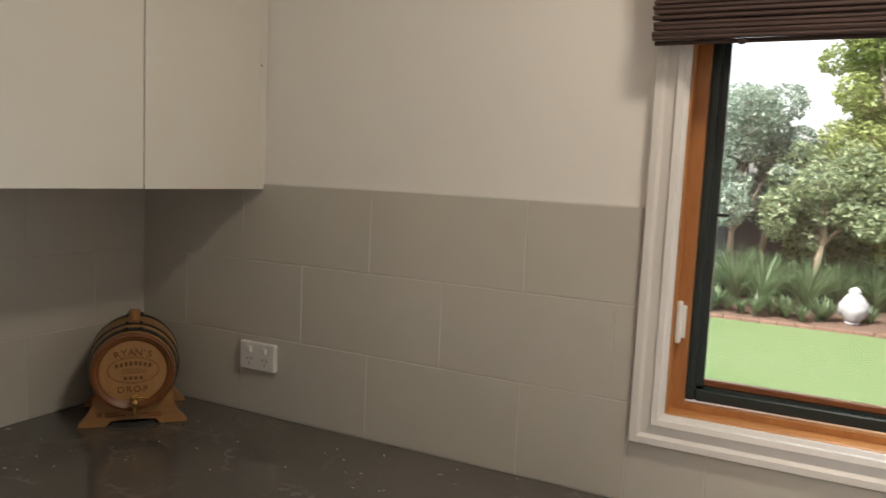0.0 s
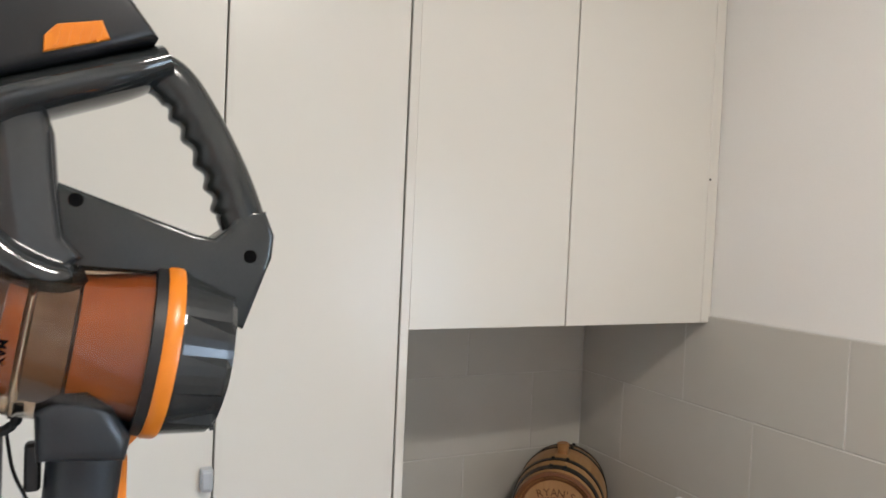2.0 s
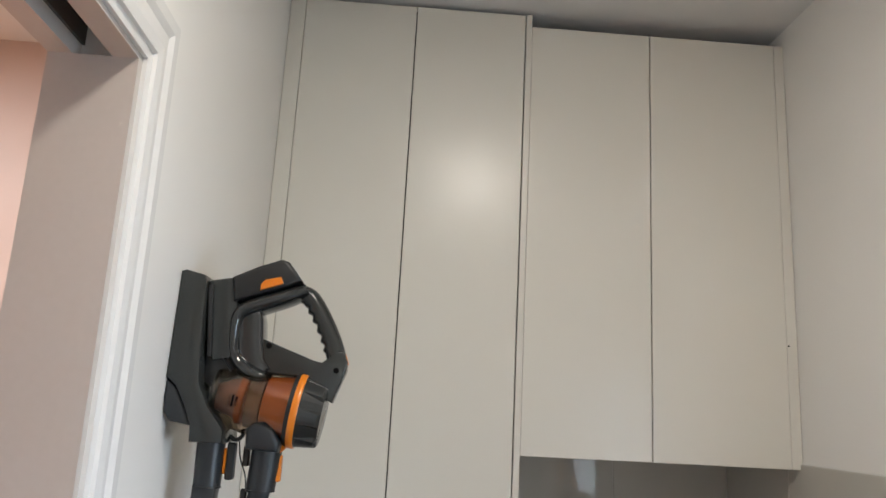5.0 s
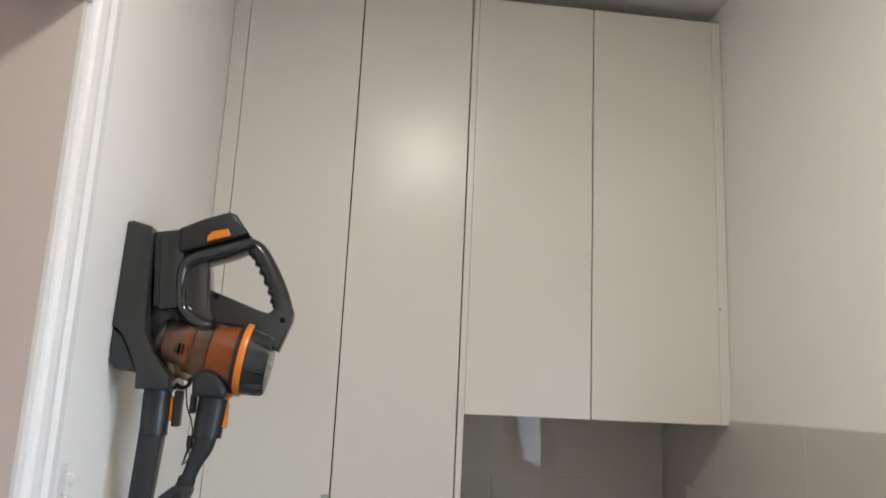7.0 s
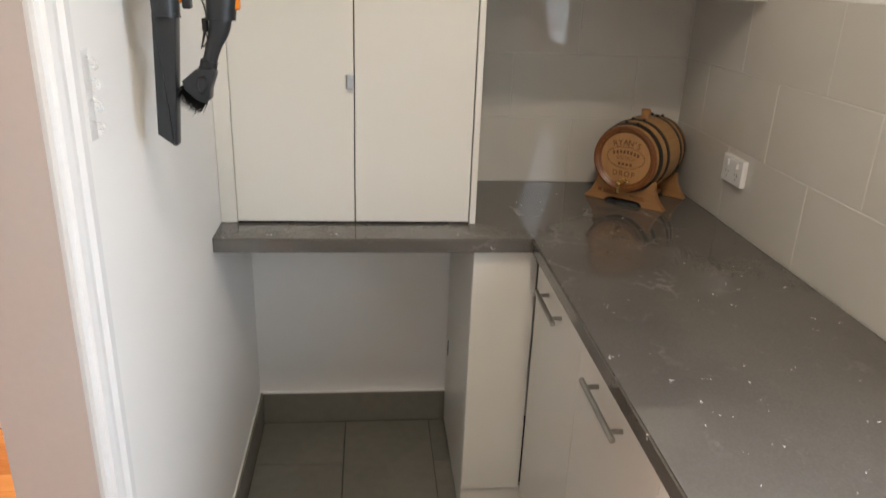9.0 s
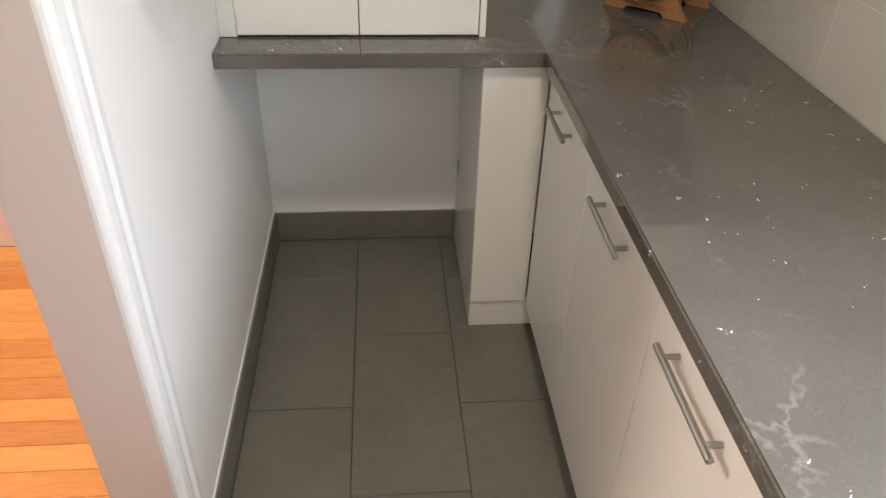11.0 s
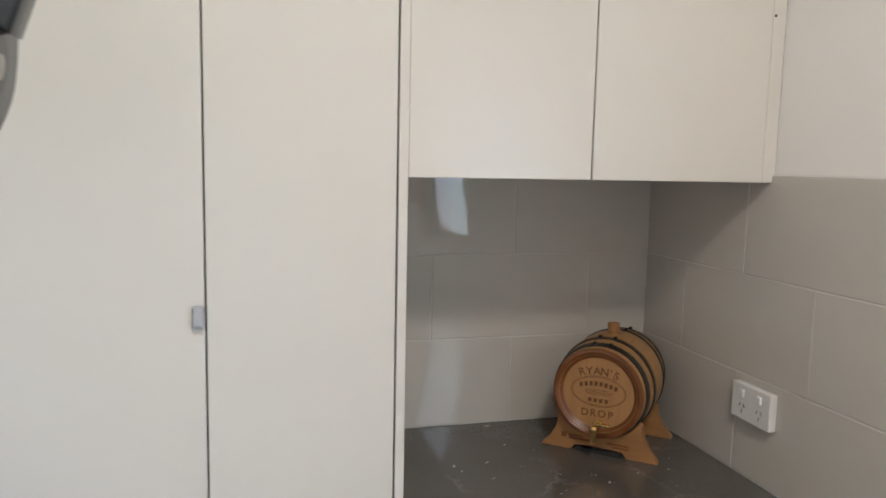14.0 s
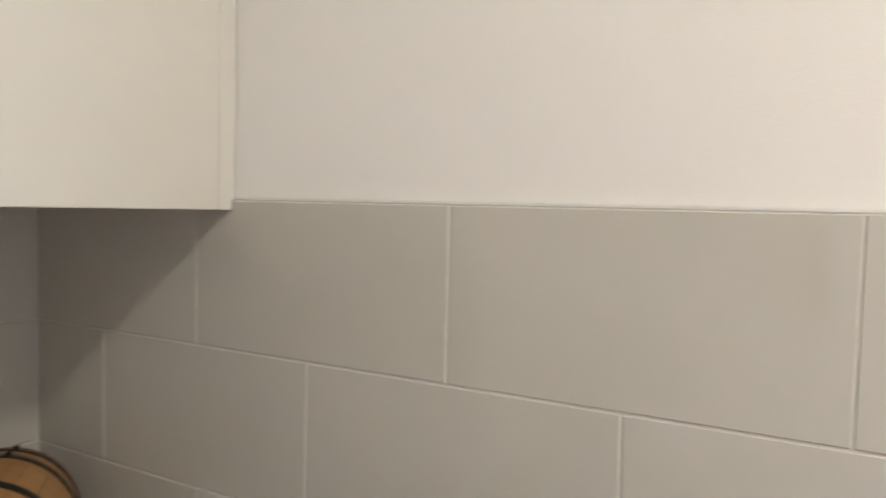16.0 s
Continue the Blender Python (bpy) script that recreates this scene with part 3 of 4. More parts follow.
def wall_cupboard():
    y0, y1, y2, y3 = -0.7205, -0.383, -0.022, 0.0075
    bottom, top, front = 1.523, 2.694, 0.437
    t = thing("wall_cupboard", (0.2, -0.36, bottom), "off-white two-door wall cupboard above grey tiles", "cupboard")
    part("body", box(-0.006, front - 0.019, y0 + 0.002, y3 - 0.001, bottom + 0.017, top - 0.004), CARC, t)
    part("base_panel", box(-0.002, front - 0.019, y0 + 0.001, y3 - 0.009, bottom, bottom + 0.016), LAM, t)
    part("door", box(front - 0.018, front, y0 + 0.0003, y1 - 0.0015, bottom - 0.001, top, 0.0012), LAM, t, "plain off-white door")
    part("door", box(front - 0.018, front, y1 + 0.0015, y2 - 0.0006, bottom - 0.001, top, 0.0012), LAM, t, "plain off-white door")
    part("filler", box(front - 0.018, front - 0.0004, y2 + 0.0002, y3 - 0.001, bottom - 0.001, top, 0.001), LAM, t)
    part("screw_cap", lathe([(front - 0.001, 0.003), (front + 0.0008, 0.0025)], Matrix.Translation((0, y2 + 0.005, 1.835)), 10), CARC, t)


tall_cupboard()
wall_cupboard()


def bar_handle(x0, x1, y, z, parent):
    h = part("handle", lathe([(x0, 0.0045), (x0 + 0.001, 0.006), (x1 - 0.001, 0.006), (x1, 0.0045)], Matrix.Translation((0, y, z)), 16), STEEL, parent, "brushed steel bar handle", smooth=True)
    for x in (x0 + 0.027, x1 - 0.027):
        part("post", lathe([(0, 0.0048), (-0.561 - y, 0.0048)], Matrix.Translation((x, y, z)) @ Matrix.Rotation(radians(90), 4, "Z"), 12), STEEL, h, smooth=True)


FRONT = -0.560
for i, (x0, x1, h0, h1) in enumerate(((0.547, 0.980, 0.655, 0.838), (0.980, 1.430, 1.085, 1.288), (1.430, 1.880, 1.515, 1.735), (1.880, 2.330, 1.995, 2.215), (2.330, 2.780, 2.445, 2.665))):
    unit = thing("base_cabinet", ((x0 + x1) / 2, -0.3, 0), "off-white base cabinet with a steel bar handle", "cabinet", "base cabinets under the stone bench")
    part("body", box(x0 + 0.0005, x1 - 0.0005, FRONT + 0.02, -0.002, 0.105, BENCH - 0.039), CARC, unit)
    d = part("door", box(x0 + 0.0015, x1 - 0.0015, FRONT, FRONT + 0.018, 0.102, BENCH - 0.046, 0.0012), LAM, unit, "plain off-white door")
    part("kickboard", box(x0, x1, FRONT + 0.045, FRONT + 0.061, 0.0, 0.104), LAM, unit)
    bar_handle(h0, h1, FRONT - 0.028, 0.816, d)
structure("trim_base_end", box(2.78, EAST, FRONT, FRONT + 0.018, 0.0, BENCH - 0.039), LAM)

corner = thing("corner_panel", (0.3, -0.65, 0), "off-white end panel beside the open bench bay", "panel")
part("end_panel", box(-0.006, 0.512, -0.733, -0.717, 0.0, BENCH - 0.0385, 0.001), LAM, corner)
part("front_filler", box(0.508, 0.526, -0.7325, FRONT + 0.002, 0.104, BENCH - 0.0385, 0.001), LAM, corner)
part("kickboard", box(0.500, 0.516, -0.7320, FRONT + 0.044, 0.0, 0.103), LAM, corner)
part("return_panel", box(0.5275, 0.546, FRONT + 0.022, FRONT + 0.034, 0.104, BENCH - 0.0385, 0.0), CARC, corner)
part("cable_slot", prism([(0.045 + 0.008 * math.cos(a * math.pi / 8), 0.322 + 0.030 * math.sin(a * math.pi / 8)) for a in range(16)], -0.7345, -0.7315, "y"), DARKSLOT, corner)

# tiled skirting
for name, b in (("baseboard_back", (-0.008, 0.003, -1.389, -0.7335, 0.0, 0.120)), ("baseboard_left", (-0.008, 1.312, -1.3995, -1.389, 0.0, 0.120))):
    structure(name, box(*b, 0.0015), FTILE, "grey tile skirting")
structure("trim_sealant", boxes((-0.008, 0.0, -1.389, -0.7335, 0.1202, 0.1235), (0.0, 1.312, -1.3998, -1.3955, 0.1202, 0.1235)), PVC)

# ---- things on the bench and walls ----
def outlet():
    x0, x1, z0, z1 = 0.382, 0.497, 1.043, 1.117
    t = thing("power_outlet", ((x0 + x1) / 2, 0, z0), "white plastic double power outlet on grey tiles", "power outlet")
    part("plate", box(x0, x1, -0.016, 0.0, z0, z1, 0.003, 2), PVC, t)
    for cx in (x0 + 0.033, x1 - 0.031):
        s = part("switch", box(cx - 0.006, cx + 0.006, -0.0205, -0.015, z1 - 0.027, z1 - 0.011, 0.002, 2), PVC, t, "white rocker switch")
        holes = bmesh.new()
        for dx, dz, tilt in ((-0.0065, 0.004, 28), (0.0065, 0.004, -28), (0.0, -0.009, 0)):
            slot = box(-0.0009, 0.0009, -0.0165, -0.0155, -0.0040, 0.0040)
            bmesh.ops.transform(slot, verts=slot.verts, matrix=Matrix.Translation((cx + dx, 0, z0 + 0.026 + dz)) @ Matrix.Rotation(radians(tilt), 4, "Y"))
            me = bpy.data.meshes.new("slot")
            slot.to_mesh(me)
            slot.free()
            holes.from_mesh(me)
            bpy.data.meshes.remove(me)
        part("socket_slots", holes, CARC, t)


outlet()


def barrel():
    cz = 0.143
    t = thing("wine_barrel", (0.170, -0.177, BENCH), "small oak barrel on a pine stand in the corner", "barrel", turn=-42.0)
    up = Matrix.Translation((0, 0, cz))
    half, r_end, r_mid = 0.122, 0.0965, 0.109

    def radius(x):
        return r_end + (r_mid - r_end) * (1 - (x / half) ** 2)
    staves = 22
    for k in range(staves):
        a0, a1 = 2 * math.pi * (k + 0.012) / staves, 2 * math.pi * (k + 0.988) / staves
        bm = bmesh.new()
        grid = []
        for i in range(9):
            x = -half + 2 * half * i / 8
            row = []
            for rr in (radius(x), radius(x) - 0.012):
                for a in (a0, (a0 + a1) / 2, a1):
                    row.append(bm.verts.new((x, rr * math.cos(a), cz + rr * math.sin(a))))
            grid.append(row)
        order = (0, 1, 2, 5, 4, 3)
        for a, b in zip(grid, grid[1:]):
            for i in range(6):
                j = (i + 1) % 6
                bm.faces.new((a[order[i]], a[order[j]], b[order[j]], b[order[i]]))
        bm.faces.new([grid[0][i] for i in order])
        bm.faces.new([grid[-1][i] for i in order[::-1]])
        part("stave", bm, STAVE, t, local=True)
    for s in (1, -1):
        part("rim", lathe([(s * (half - 0.012), r_end - 0.011), (s * (half - 0.004), r_end + 0.0015), (s * (half + 0.003), r_end + 0.0005), (s * (half + 0.004), r_end - 0.006), (s * (half - 0.006), r_end - 0.019), (s * (half - 0.012), r_end - 0.019)], up, 48, False), RIM, t, "dark stained rim", local=True, smooth=True)
    face = half - 0.008
    head = part("head", lathe([(face - 0.010, r_end - 0.012), (face, r_end - 0.012)], up, 48), OAK, t, "pale engraved oak head", local=True)
    part("head", lathe([(-face, r_end - 0.012), (-face + 0.01, r_end - 0.012)], up, 48), OAK, t, local=True)
    for x, w in ((-0.098, 0.007), (-0.052, 0.006), (0.052, 0.0065), (0.096, 0.0085)):
        h = part("hoop", lathe([(x - w, radius(x - w) - 0.001), (x - w, radius(x - w) + 0.0022), (x + w, radius(x + w) + 0.0022), (x + w, radius(x + w) - 0.001)], up, 48, False), HOOP, t, "black metal hoop", local=True, smooth=True)
        for dy in (-0.017, 0.017):
            zz = cz + math.sqrt(radius(x) ** 2 - dy * dy)
            part("rivet", box(x - 0.004, x + 0.004, dy - 0.004, dy + 0.004, zz, zz + 0.0075, 0.0015), HOOP, h, local=True)
    part("bung", lathe([(r_mid - 0.006, 0.012), (r_mid + 0.022, 0.0145), (r_mid + 0.024, 0.0125)], Matrix.Translation((0.0, 0, cz)) @ Matrix.Rotation(radians(-90), 4, "Y"), 24), STANDWOOD, t, "turned timber bung", local=True, smooth=True)
    # stand
    for x0, x1 in ((0.074, 0.096), (-0.098, -0.076)):
        rr = radius(x1) + 0.0035
        arc = [(0.085 - 0.17 * k / 14, cz - math.sqrt(rr * rr - (0.085 - 0.17 * k / 14) ** 2)) for k in range(15)]
        outline = [(-0.128, 0.0), (-0.062, 0.0), (-0.052, 0.012), (-0.03, 0.014), (0.03, 0.014), (0.052, 0.012), (0.062, 0.0), (0.128, 0.0), (0.126, 0.006), (0.108, 0.026), (0.096, 0.05), (0.092, 0.078)] + arc + [(-0.092, 0.078), (-0.096, 0.05), (-0.108, 0.026), (-0.126, 0.006)]
        part("stand_board", prism(outline, x0, x1, "x", 0.0015, 1), STANDWOOD, t, "shaped pine stand board", local=True)
    for y in (-0.045, 0.045):
        part("stand_rail", box(-0.078, 0.076, y - 0.008, y + 0.008, 0.008, 0.024, 0.001), STANDWOOD, t, local=True)
    # black fill added for the shadow gap under the front board's arch
    part("felt_pad", prism([(-0.054, 0.0), (-0.046, 0.010), (-0.02, 0.0075), (0.02, 0.0075), (0.046, 0.010), (0.054, 0.0)], 0.078, 0.098, "x"), DARKSLOT, t, "black fill for the shadow gap under the stand", local=True)
    # tap
    tap = part("tap", lathe([(face, 0.009), (face + 0.004, 0.009), (face + 0.005, 0.006), (face + 0.03, 0.0055), (face + 0.034, 0.0075), (face + 0.046, 0.0075), (face + 0.048, 0.004)], Matrix.Translation((0, 0.004, cz - 0.068)), 20), BRASS, t, "brass tap", local=True, smooth=True)
    part("spout", lathe([(0, 0.0055), (0.026, 0.0048)], Matrix.Translation((face + 0.040, 0.004, cz - 0.070)) @ Matrix.Rotation(radians(90), 4, "Y"), 14), BRASS, tap, local=True, smooth=True)
    part("tap_key", box(face + 0.036, face + 0.044, 0.000, 0.036, cz - 0.060, cz - 0.053, 0.002, 2), BRASS, tap, local=True)
    # engraving: upright in the head's plane, reading from the front
    stand = Matrix(((0, 0, 1, face + 0.0004), (1, 0, 0, 0), (0, 1, 0, cz), (0, 0, 0, 1)))

    def curved(text, r, drop, step, size):
        total = bmesh.new()
        wide = [0.55 if ch == "'" else 1.0 for ch in text]
        for i, ch in enumerate(text):
            a = 90 - step * (sum(wide[:i]) + wide[i] / 2 - sum(wide) / 2)
            bm = letters(ch, size, 0.0003, 0.0002)
            turn = a - 90
            bmesh.ops.transform(bm, verts=bm.verts, matrix=stand @ Matrix.Translation((r * math.cos(radians(a)), r * math.sin(radians(a)) - drop, 0)) @ Matrix.Rotation(radians(turn), 4, "Z"))
            me = bpy.data.meshes.new("x")
            bm.to_mesh(me)
            bm.free()
            total.from_mesh(me)
            bpy.data.meshes.remove(me)
        return total
    part("engraved_word", curved("RYAN'S", 0.125, 0.078, 7.6, 0.0245), BURN, head, local=True)
    part("engraved_word", curved("DROP", 0.5, 0.546, 2.15, 0.0225), BURN, head, local=True)
    ring = bmesh.new()
    for k0, k1 in ((0.0, 0.0014), (0.003, 0.0038)):
        n = 56
        ins = [ring.verts.new(stand @ Vector(((0.060 - k1) * math.cos(2 * math.pi * i / n), 0.003 + (0.034 - k1) * math.sin(2 * math.pi * i / n), 0.0003))) for i in range(n)]
        out = [ring.verts.new(stand @ Vector(((0.060 - k0) * math.cos(2 * math.pi * i / n), 0.003 + (0.034 - k0) * math.sin(2 * math.pi * i / n), 0.0003))) for i in range(n)]
        for i in range(n):
            ring.faces.new((ins[i], ins[(i + 1) % n], out[(i + 1) % n], out[i]))
    part("engraved_oval", ring, BURN, head, local=True)
    bars = bmesh.new()
    rows = [(-0.038 + 0.0108 * k, 0.0135 + 0.0065 * math.cos((k - 3.5) / 2.4), 0.0068, 0.0100) for k in range(8)] + [(-0.018 + 0.012 * k, -0.017, 0.0078, 0.0085) for k in range(4)]
    rows += [(-0.004, 0.0055, 0.046, 0.0013), (0.0, 0.0010, 0.060, 0.0013), (0.0, -0.0035, 0.052, 0.0013)]
    for u, v, w, h in rows:
        flat = [bars.verts.new(stand @ Vector((u + su * w / 2, v + sv * h / 2, 0.0002))) for su, sv in ((-1, -1), (1, -1), (1, 1), (-1, 1))]
        bars.faces.new(flat)
    part("engraved_maker_mark", bars, BURN, head, local=True)
    stamp = bmesh.new()
    for y0, y1, z0, z1 in ((-0.066, -0.035, 0.031, 0.035), (-0.066, -0.018, 0.024, 0.029), (0.02, 0.066, 0.026, 0.030), (0.032, 0.066, 0.019, 0.023), (-0.084, -0.072, 0.026, 0.038)):
        v = [stamp.verts.new((0.0964, y, z)) for y, z in ((y0, z0), (y1, z0), (y1, z1), (y0, z1))]
        stamp.faces.new(v)
    tagged(part("stamped_lines", stamp, RIM, t, local=True), kind="stuff")


barrel()


def hook_strip():
    t = thing("hook_strip", (1.247, -1.40, 1.34), "clear plastic strip of small key hooks", "hook strip")
    part("strip", box(1.236, 1.258, -1.3998, -1.3978, 1.325, 1.452, 0.0006), CLEAR, t)
    for z in (1.440, 1.412, 1.381, 1.350):
        part("hook", wire([(1.247, -1.398, z), (1.247, -1.388, z - 0.002), (1.247, -1.384, z - 0.010), (1.247, -1.388, z - 0.015), (1.247, -1.391, z - 0.010)], 0.0022, 8), CLEAR, t, smooth=True)


hook_strip()


def vacuum():
    X = 1.070
    t = thing("stick_vacuum", (X, -1.40, 1.556), "grey and orange cordless vacuum hung on its dock", "vacuum cleaner")
    dock = part("wall_dock", prism([(-1.40, 1.826), (-1.392, 1.829), (-1.362, 1.822), (-1.357, 1.812), (-1.352, 1.70), (-1.347, 1.648), (-1.330, 1.612), (-1.302, 1.578), (-1.300, 1.556), (-1.3525, 1.556), (-1.354, 1.582), (-1.366, 1.612), (-1.382, 1.640), (-1.40, 1.655)], X - 0.045, X + 0.045, "x", 0.004), GUN, t, "matt grey wall dock", smooth=True)
    part("dock_foot", prism([(-1.40, 1.653), (-1.382, 1.638), (-1.366, 1.610), (-1.352, 1.580), (-1.388, 1.586), (-1.398, 1.60), (-1.40, 1.62)], X - 0.040, X + 0.040, "x", 0.005), TOOL, dock, smooth=True)
    for ob in (dock, *dock.children):
        for v in ob.data.vertices:
            v.co.x *= 0.93 + 0.36 * min(1.0, max(0.0, (0.262 - v.co.z) / 0.2))
    body = part("motor_body", prism([(-1.358, 1.815), (-1.316, 1.823), (-1.306, 1.780), (-1.300, 1.690), (-1.338, 1.684), (-1.350, 1.72)], X - 0.034, X + 0.030, "x", 0.006), GUN, t, smooth=True)
    part("body_groove", prism([(-1.356, 1.806), (-1.348, 1.808), (-1.338, 1.69), (-1.345, 1.69)], X - 0.03, X + 0.0335, "x", 0.001), BLACK, body)
    battery = part("battery", prism([(-1.318, 1.823), (-1.277, 1.843), (-1.240, 1.857), (-1.228, 1.853), (-1.204, 1.822), (-1.25, 1.803), (-1.313, 1.781)], X - 0.036, X + 0.036, "x", 0.007, 3), BLACK, t, "black battery pack", smooth=True)
    latch_part = part("battery_latch", prism([(-1.270, 1.812), (-1.263, 1.820), (-1.238, 1.826), (-1.233, 1.815), (-1.270, 1.802)], X + 0.033, X + 0.0395, "x", 0.0015), ORANGE, battery, "orange latch")
    for k in range(5):
        part("latch_rib", prism([(-1.2645 + 0.0058 * k, 1.806 + 0.0014 * k), (-1.2625 + 0.0058 * k, 1.8064 + 0.0014 * k), (-1.2602 + 0.0058 * k, 1.8185 + 0.0009 * k), (-1.2622 + 0.0058 * k, 1.8182 + 0.0009 * k)], X + 0.0392, X + 0.0408, "x"), ORANGE, latch_part)
    part("motor_hub", prism([(-1.350, 1.705), (-1.300, 1.705), (-1.296, 1.660), (-1.335, 1.640), (-1.350, 1.650)], X - 0.028, X + 0.020, "x", 0.004), BLACK, body, smooth=True)
    frame_part = part("handle_frame", prism([(-1.312, 1.772), (-1.290, 1.776), (-1.268, 1.770), (-1.263, 1.755), (-1.260, 1.72), (-1.256, 1.690), (-1.244, 1.676), (-1.262, 1.664), (-1.300, 1.684), (-1.314, 1.735)], X - 0.026, X + 0.025, "x", 0.007, 4), GUNGLOSS, t, "grey handle frame", smooth=True)
    part("air_duct", hose([(-1.196, 1.811, 0.80), (-1.225, 1.798, 1.0), (-1.265, 1.783, 1.05), (-1.294, 1.771, 1.05), (-1.306, 1.756, 1.0), (-1.308, 1.725, 0.95), (-1.304, 1.697, 0.95), (-1.292, 1.680, 1.0), (-1.270, 1.666, 1.05), (-1.252, 1.662, 0.95), (-1.243, 1.665, 0.6)], 0.0158, 0.0345, X, 26, 6), GUNGLOSS, t, "glossy grey bent air duct", smooth=True)
    part("duct_seam", hose([(-1.290, 1.790, 1.0), (-1.316, 1.780, 1.0), (-1.3255, 1.760, 1.0), (-1.3265, 1.725, 1.0), (-1.322, 1.692, 1.0), (-1.306, 1.668, 1.0)], 0.0022, 0.031, X, 10, 6), BLACK, frame_part, smooth=True)
    part("grip", hose([(-1.206, 1.806, 1.0), (-1.190, 1.797, 1.05), (-1.172, 1.772, 1.05), (-1.154, 1.738, 1.08), (-1.142, 1.708, 1.12), (-1.136, 1.690, 1.0)], 0.0150, 0.0165, X, 20, 16, (20, 62, -1)), GUN, t, "ribbed grey hand grip", smooth=True)
    arm = part("lower_arm", prism([(-1.272, 1.7285), (-1.175, 1.6935), (-1.162, 1.691), (-1.152, 1.699), (-1.146, 1.712), (-1.1265, 1.7115), (-1.1195, 1.694), (-1.121, 1.678), (-1.140, 1.626), (-1.152, 1.632), (-1.180, 1.664), (-1.272, 1.668)], X - 0.018, X + 0.018, "x", 0.004, 3), GUN, t, smooth=True)
    for y, z in ((-1.137, 1.679), (-1.250, 1.7135)):
        part("screw", lathe([(X + 0.0165, 0.0047), (X + 0.0184, 0.0047), (X + 0.0186, 0.0042)], Matrix.Translation((0, y, z)), 14), HOLE, arm)
    part("trigger_strip", prism([(-1.1268, 1.7065), (-1.1238, 1.7072), (-1.1182, 1.691), (-1.1204, 1.690)], X - 0.005, X + 0.005, "x"), ORANGE, arm)
    axis = Vector((0, 0.989, -0.147)).normalized()
    side = Vector((1, 0, 0))
    m = Matrix((axis, side, axis.cross(side))).transposed().to_4x4()
    m.translation = (X, -1.200, 1.6125)
    m = m @ Matrix.Diagonal((1.0, 1.075, 1.075, 1.0))
    outer = [(-0.134, 0.036), (-0.132, 0.041), (-0.128, 0.043), (-0.08, 0.049), (-0.0785, 0.0505), (-0.076, 0.0505), (-0.0745, 0.0495), (0.0, 0.054)]
    inner = [(x, r - 0.0016) for x, r in outer[::-1]]
    can = part("dust_canister", lathe(outer + inner, m, 48, False), SMOKE, t, "clear smoky dust canister", smooth=True)
    part("end_disc", lathe([(-0.133, 0.0), (-0.133, 0.041), (-0.126, 0.041), (-0.126, 0.0)], m, 32, False), GUN, can, smooth=True)
    part("filter_cup", lathe([(-0.050, 0.030), (-0.0495, 0.0415), (-0.038, 0.0428), (-0.028, 0.0452), (-0.006, 0.0488), (-0.006, 0.02)], m, 48, False), FILTER, can, "copper orange filter cup", smooth=True)
    part("mesh_core", lathe([(-0.077, 0.030), (-0.075, 0.0395), (-0.052, 0.0410), (-0.050, 0.02)], m, 32), DUST, can, "dusty beige mesh core", smooth=True)
    part("copper_band", lathe([(-0.091, 0.03), (-0.091, 0.0375), (-0.080, 0.0385), (-0.080, 0.03)], m, 40, False), FILTER, can, "copper orange band", smooth=True)
    part("inner_core", lathe([(-0.126, 0.024), (-0.113, 0.027), (-0.092, 0.031), (-0.091, 0.02)], m, 32), BROWNCORE, can, "red-brown inner core", smooth=True)
    plate = bmesh.new()
    for row in ((-0.0955, -0.0915), (-0.0972, -0.0965), (-0.0990, -0.0983), (-0.1008, -0.1001)):
        loop = []
        for a in (row[0], row[1]):
            rad = 0.0490 + 0.125 * (a + 0.08) + 0.0003
            loop.append([plate.verts.new(m @ Vector((a, rad * math.cos(q), rad * math.sin(q)))) for q in (-0.10 + 0.04 * k for k in range(10))])
        for k in range(9):
            plate.faces.new((loop[0][k], loop[0][k + 1], loop[1][k + 1], loop[1][k]))
    part("level_lines", plate, HOLE, can, smooth=True)
    mark = letters("MAX", 0.0068, 0.0002, 0.0002)
    bmesh.ops.transform(mark, verts=mark.verts, matrix=m @ Matrix(((0, 1, 0, -0.0875), (0, 0, 1, 0.0485), (-1, 0, 0, 0.004), (0, 0, 0, 1))) @ Matrix.Diagonal((-1, 1, 1, 1)))
    part("max_mark", mark, HOLE, can)
    part("orange_ring", lathe([(0.0, 0.045), (0.0, 0.0565), (0.002, 0.0575), (0.009, 0.0575), (0.011, 0.0565), (0.011, 0.045)], m, 56, False), ORANGE, t, "orange locking ring", smooth=True)
    part("seal", lathe([(-0.007, 0.045), (-0.007, 0.0555), (0.0, 0.0560), (0.0, 0.045)], m, 48, False), BLACK, t, smooth=True)
    cap_loops = []
    for d, rad in ((0.011, 0.0545), (0.013, 0.0545), (0.043, 0.0515), (0.0475, 0.046), (0.049, 0.02)):
        cut = 0.0055 * min(1.0, max(0.0, (d - 0.013) / 0.030)) if d < 0.045 else (0.001 if d < 0.048 else 0.0)
        cap_loops.append([m @ Vector((d, (rad - cut * ((k // 4) % 2)) * math.cos(2 * math.pi * k / 56), (rad - cut * ((k // 4) % 2)) * math.sin(2 * math.pi * k / 56))) for k in range(56)])
    cap = part("filter_cap", rings(cap_loops), CAPGREY, t, "ridged grey filter cap")
    part("badge", lathe([(0.046, 0.0085), (0.0502, 0.0085), (0.0502, 0.006)], m, 24), STEEL, cap)
    for k in range(6):
        p = m @ Vector((0.0462, 0.018, 0.022 + 0.0046 * k))
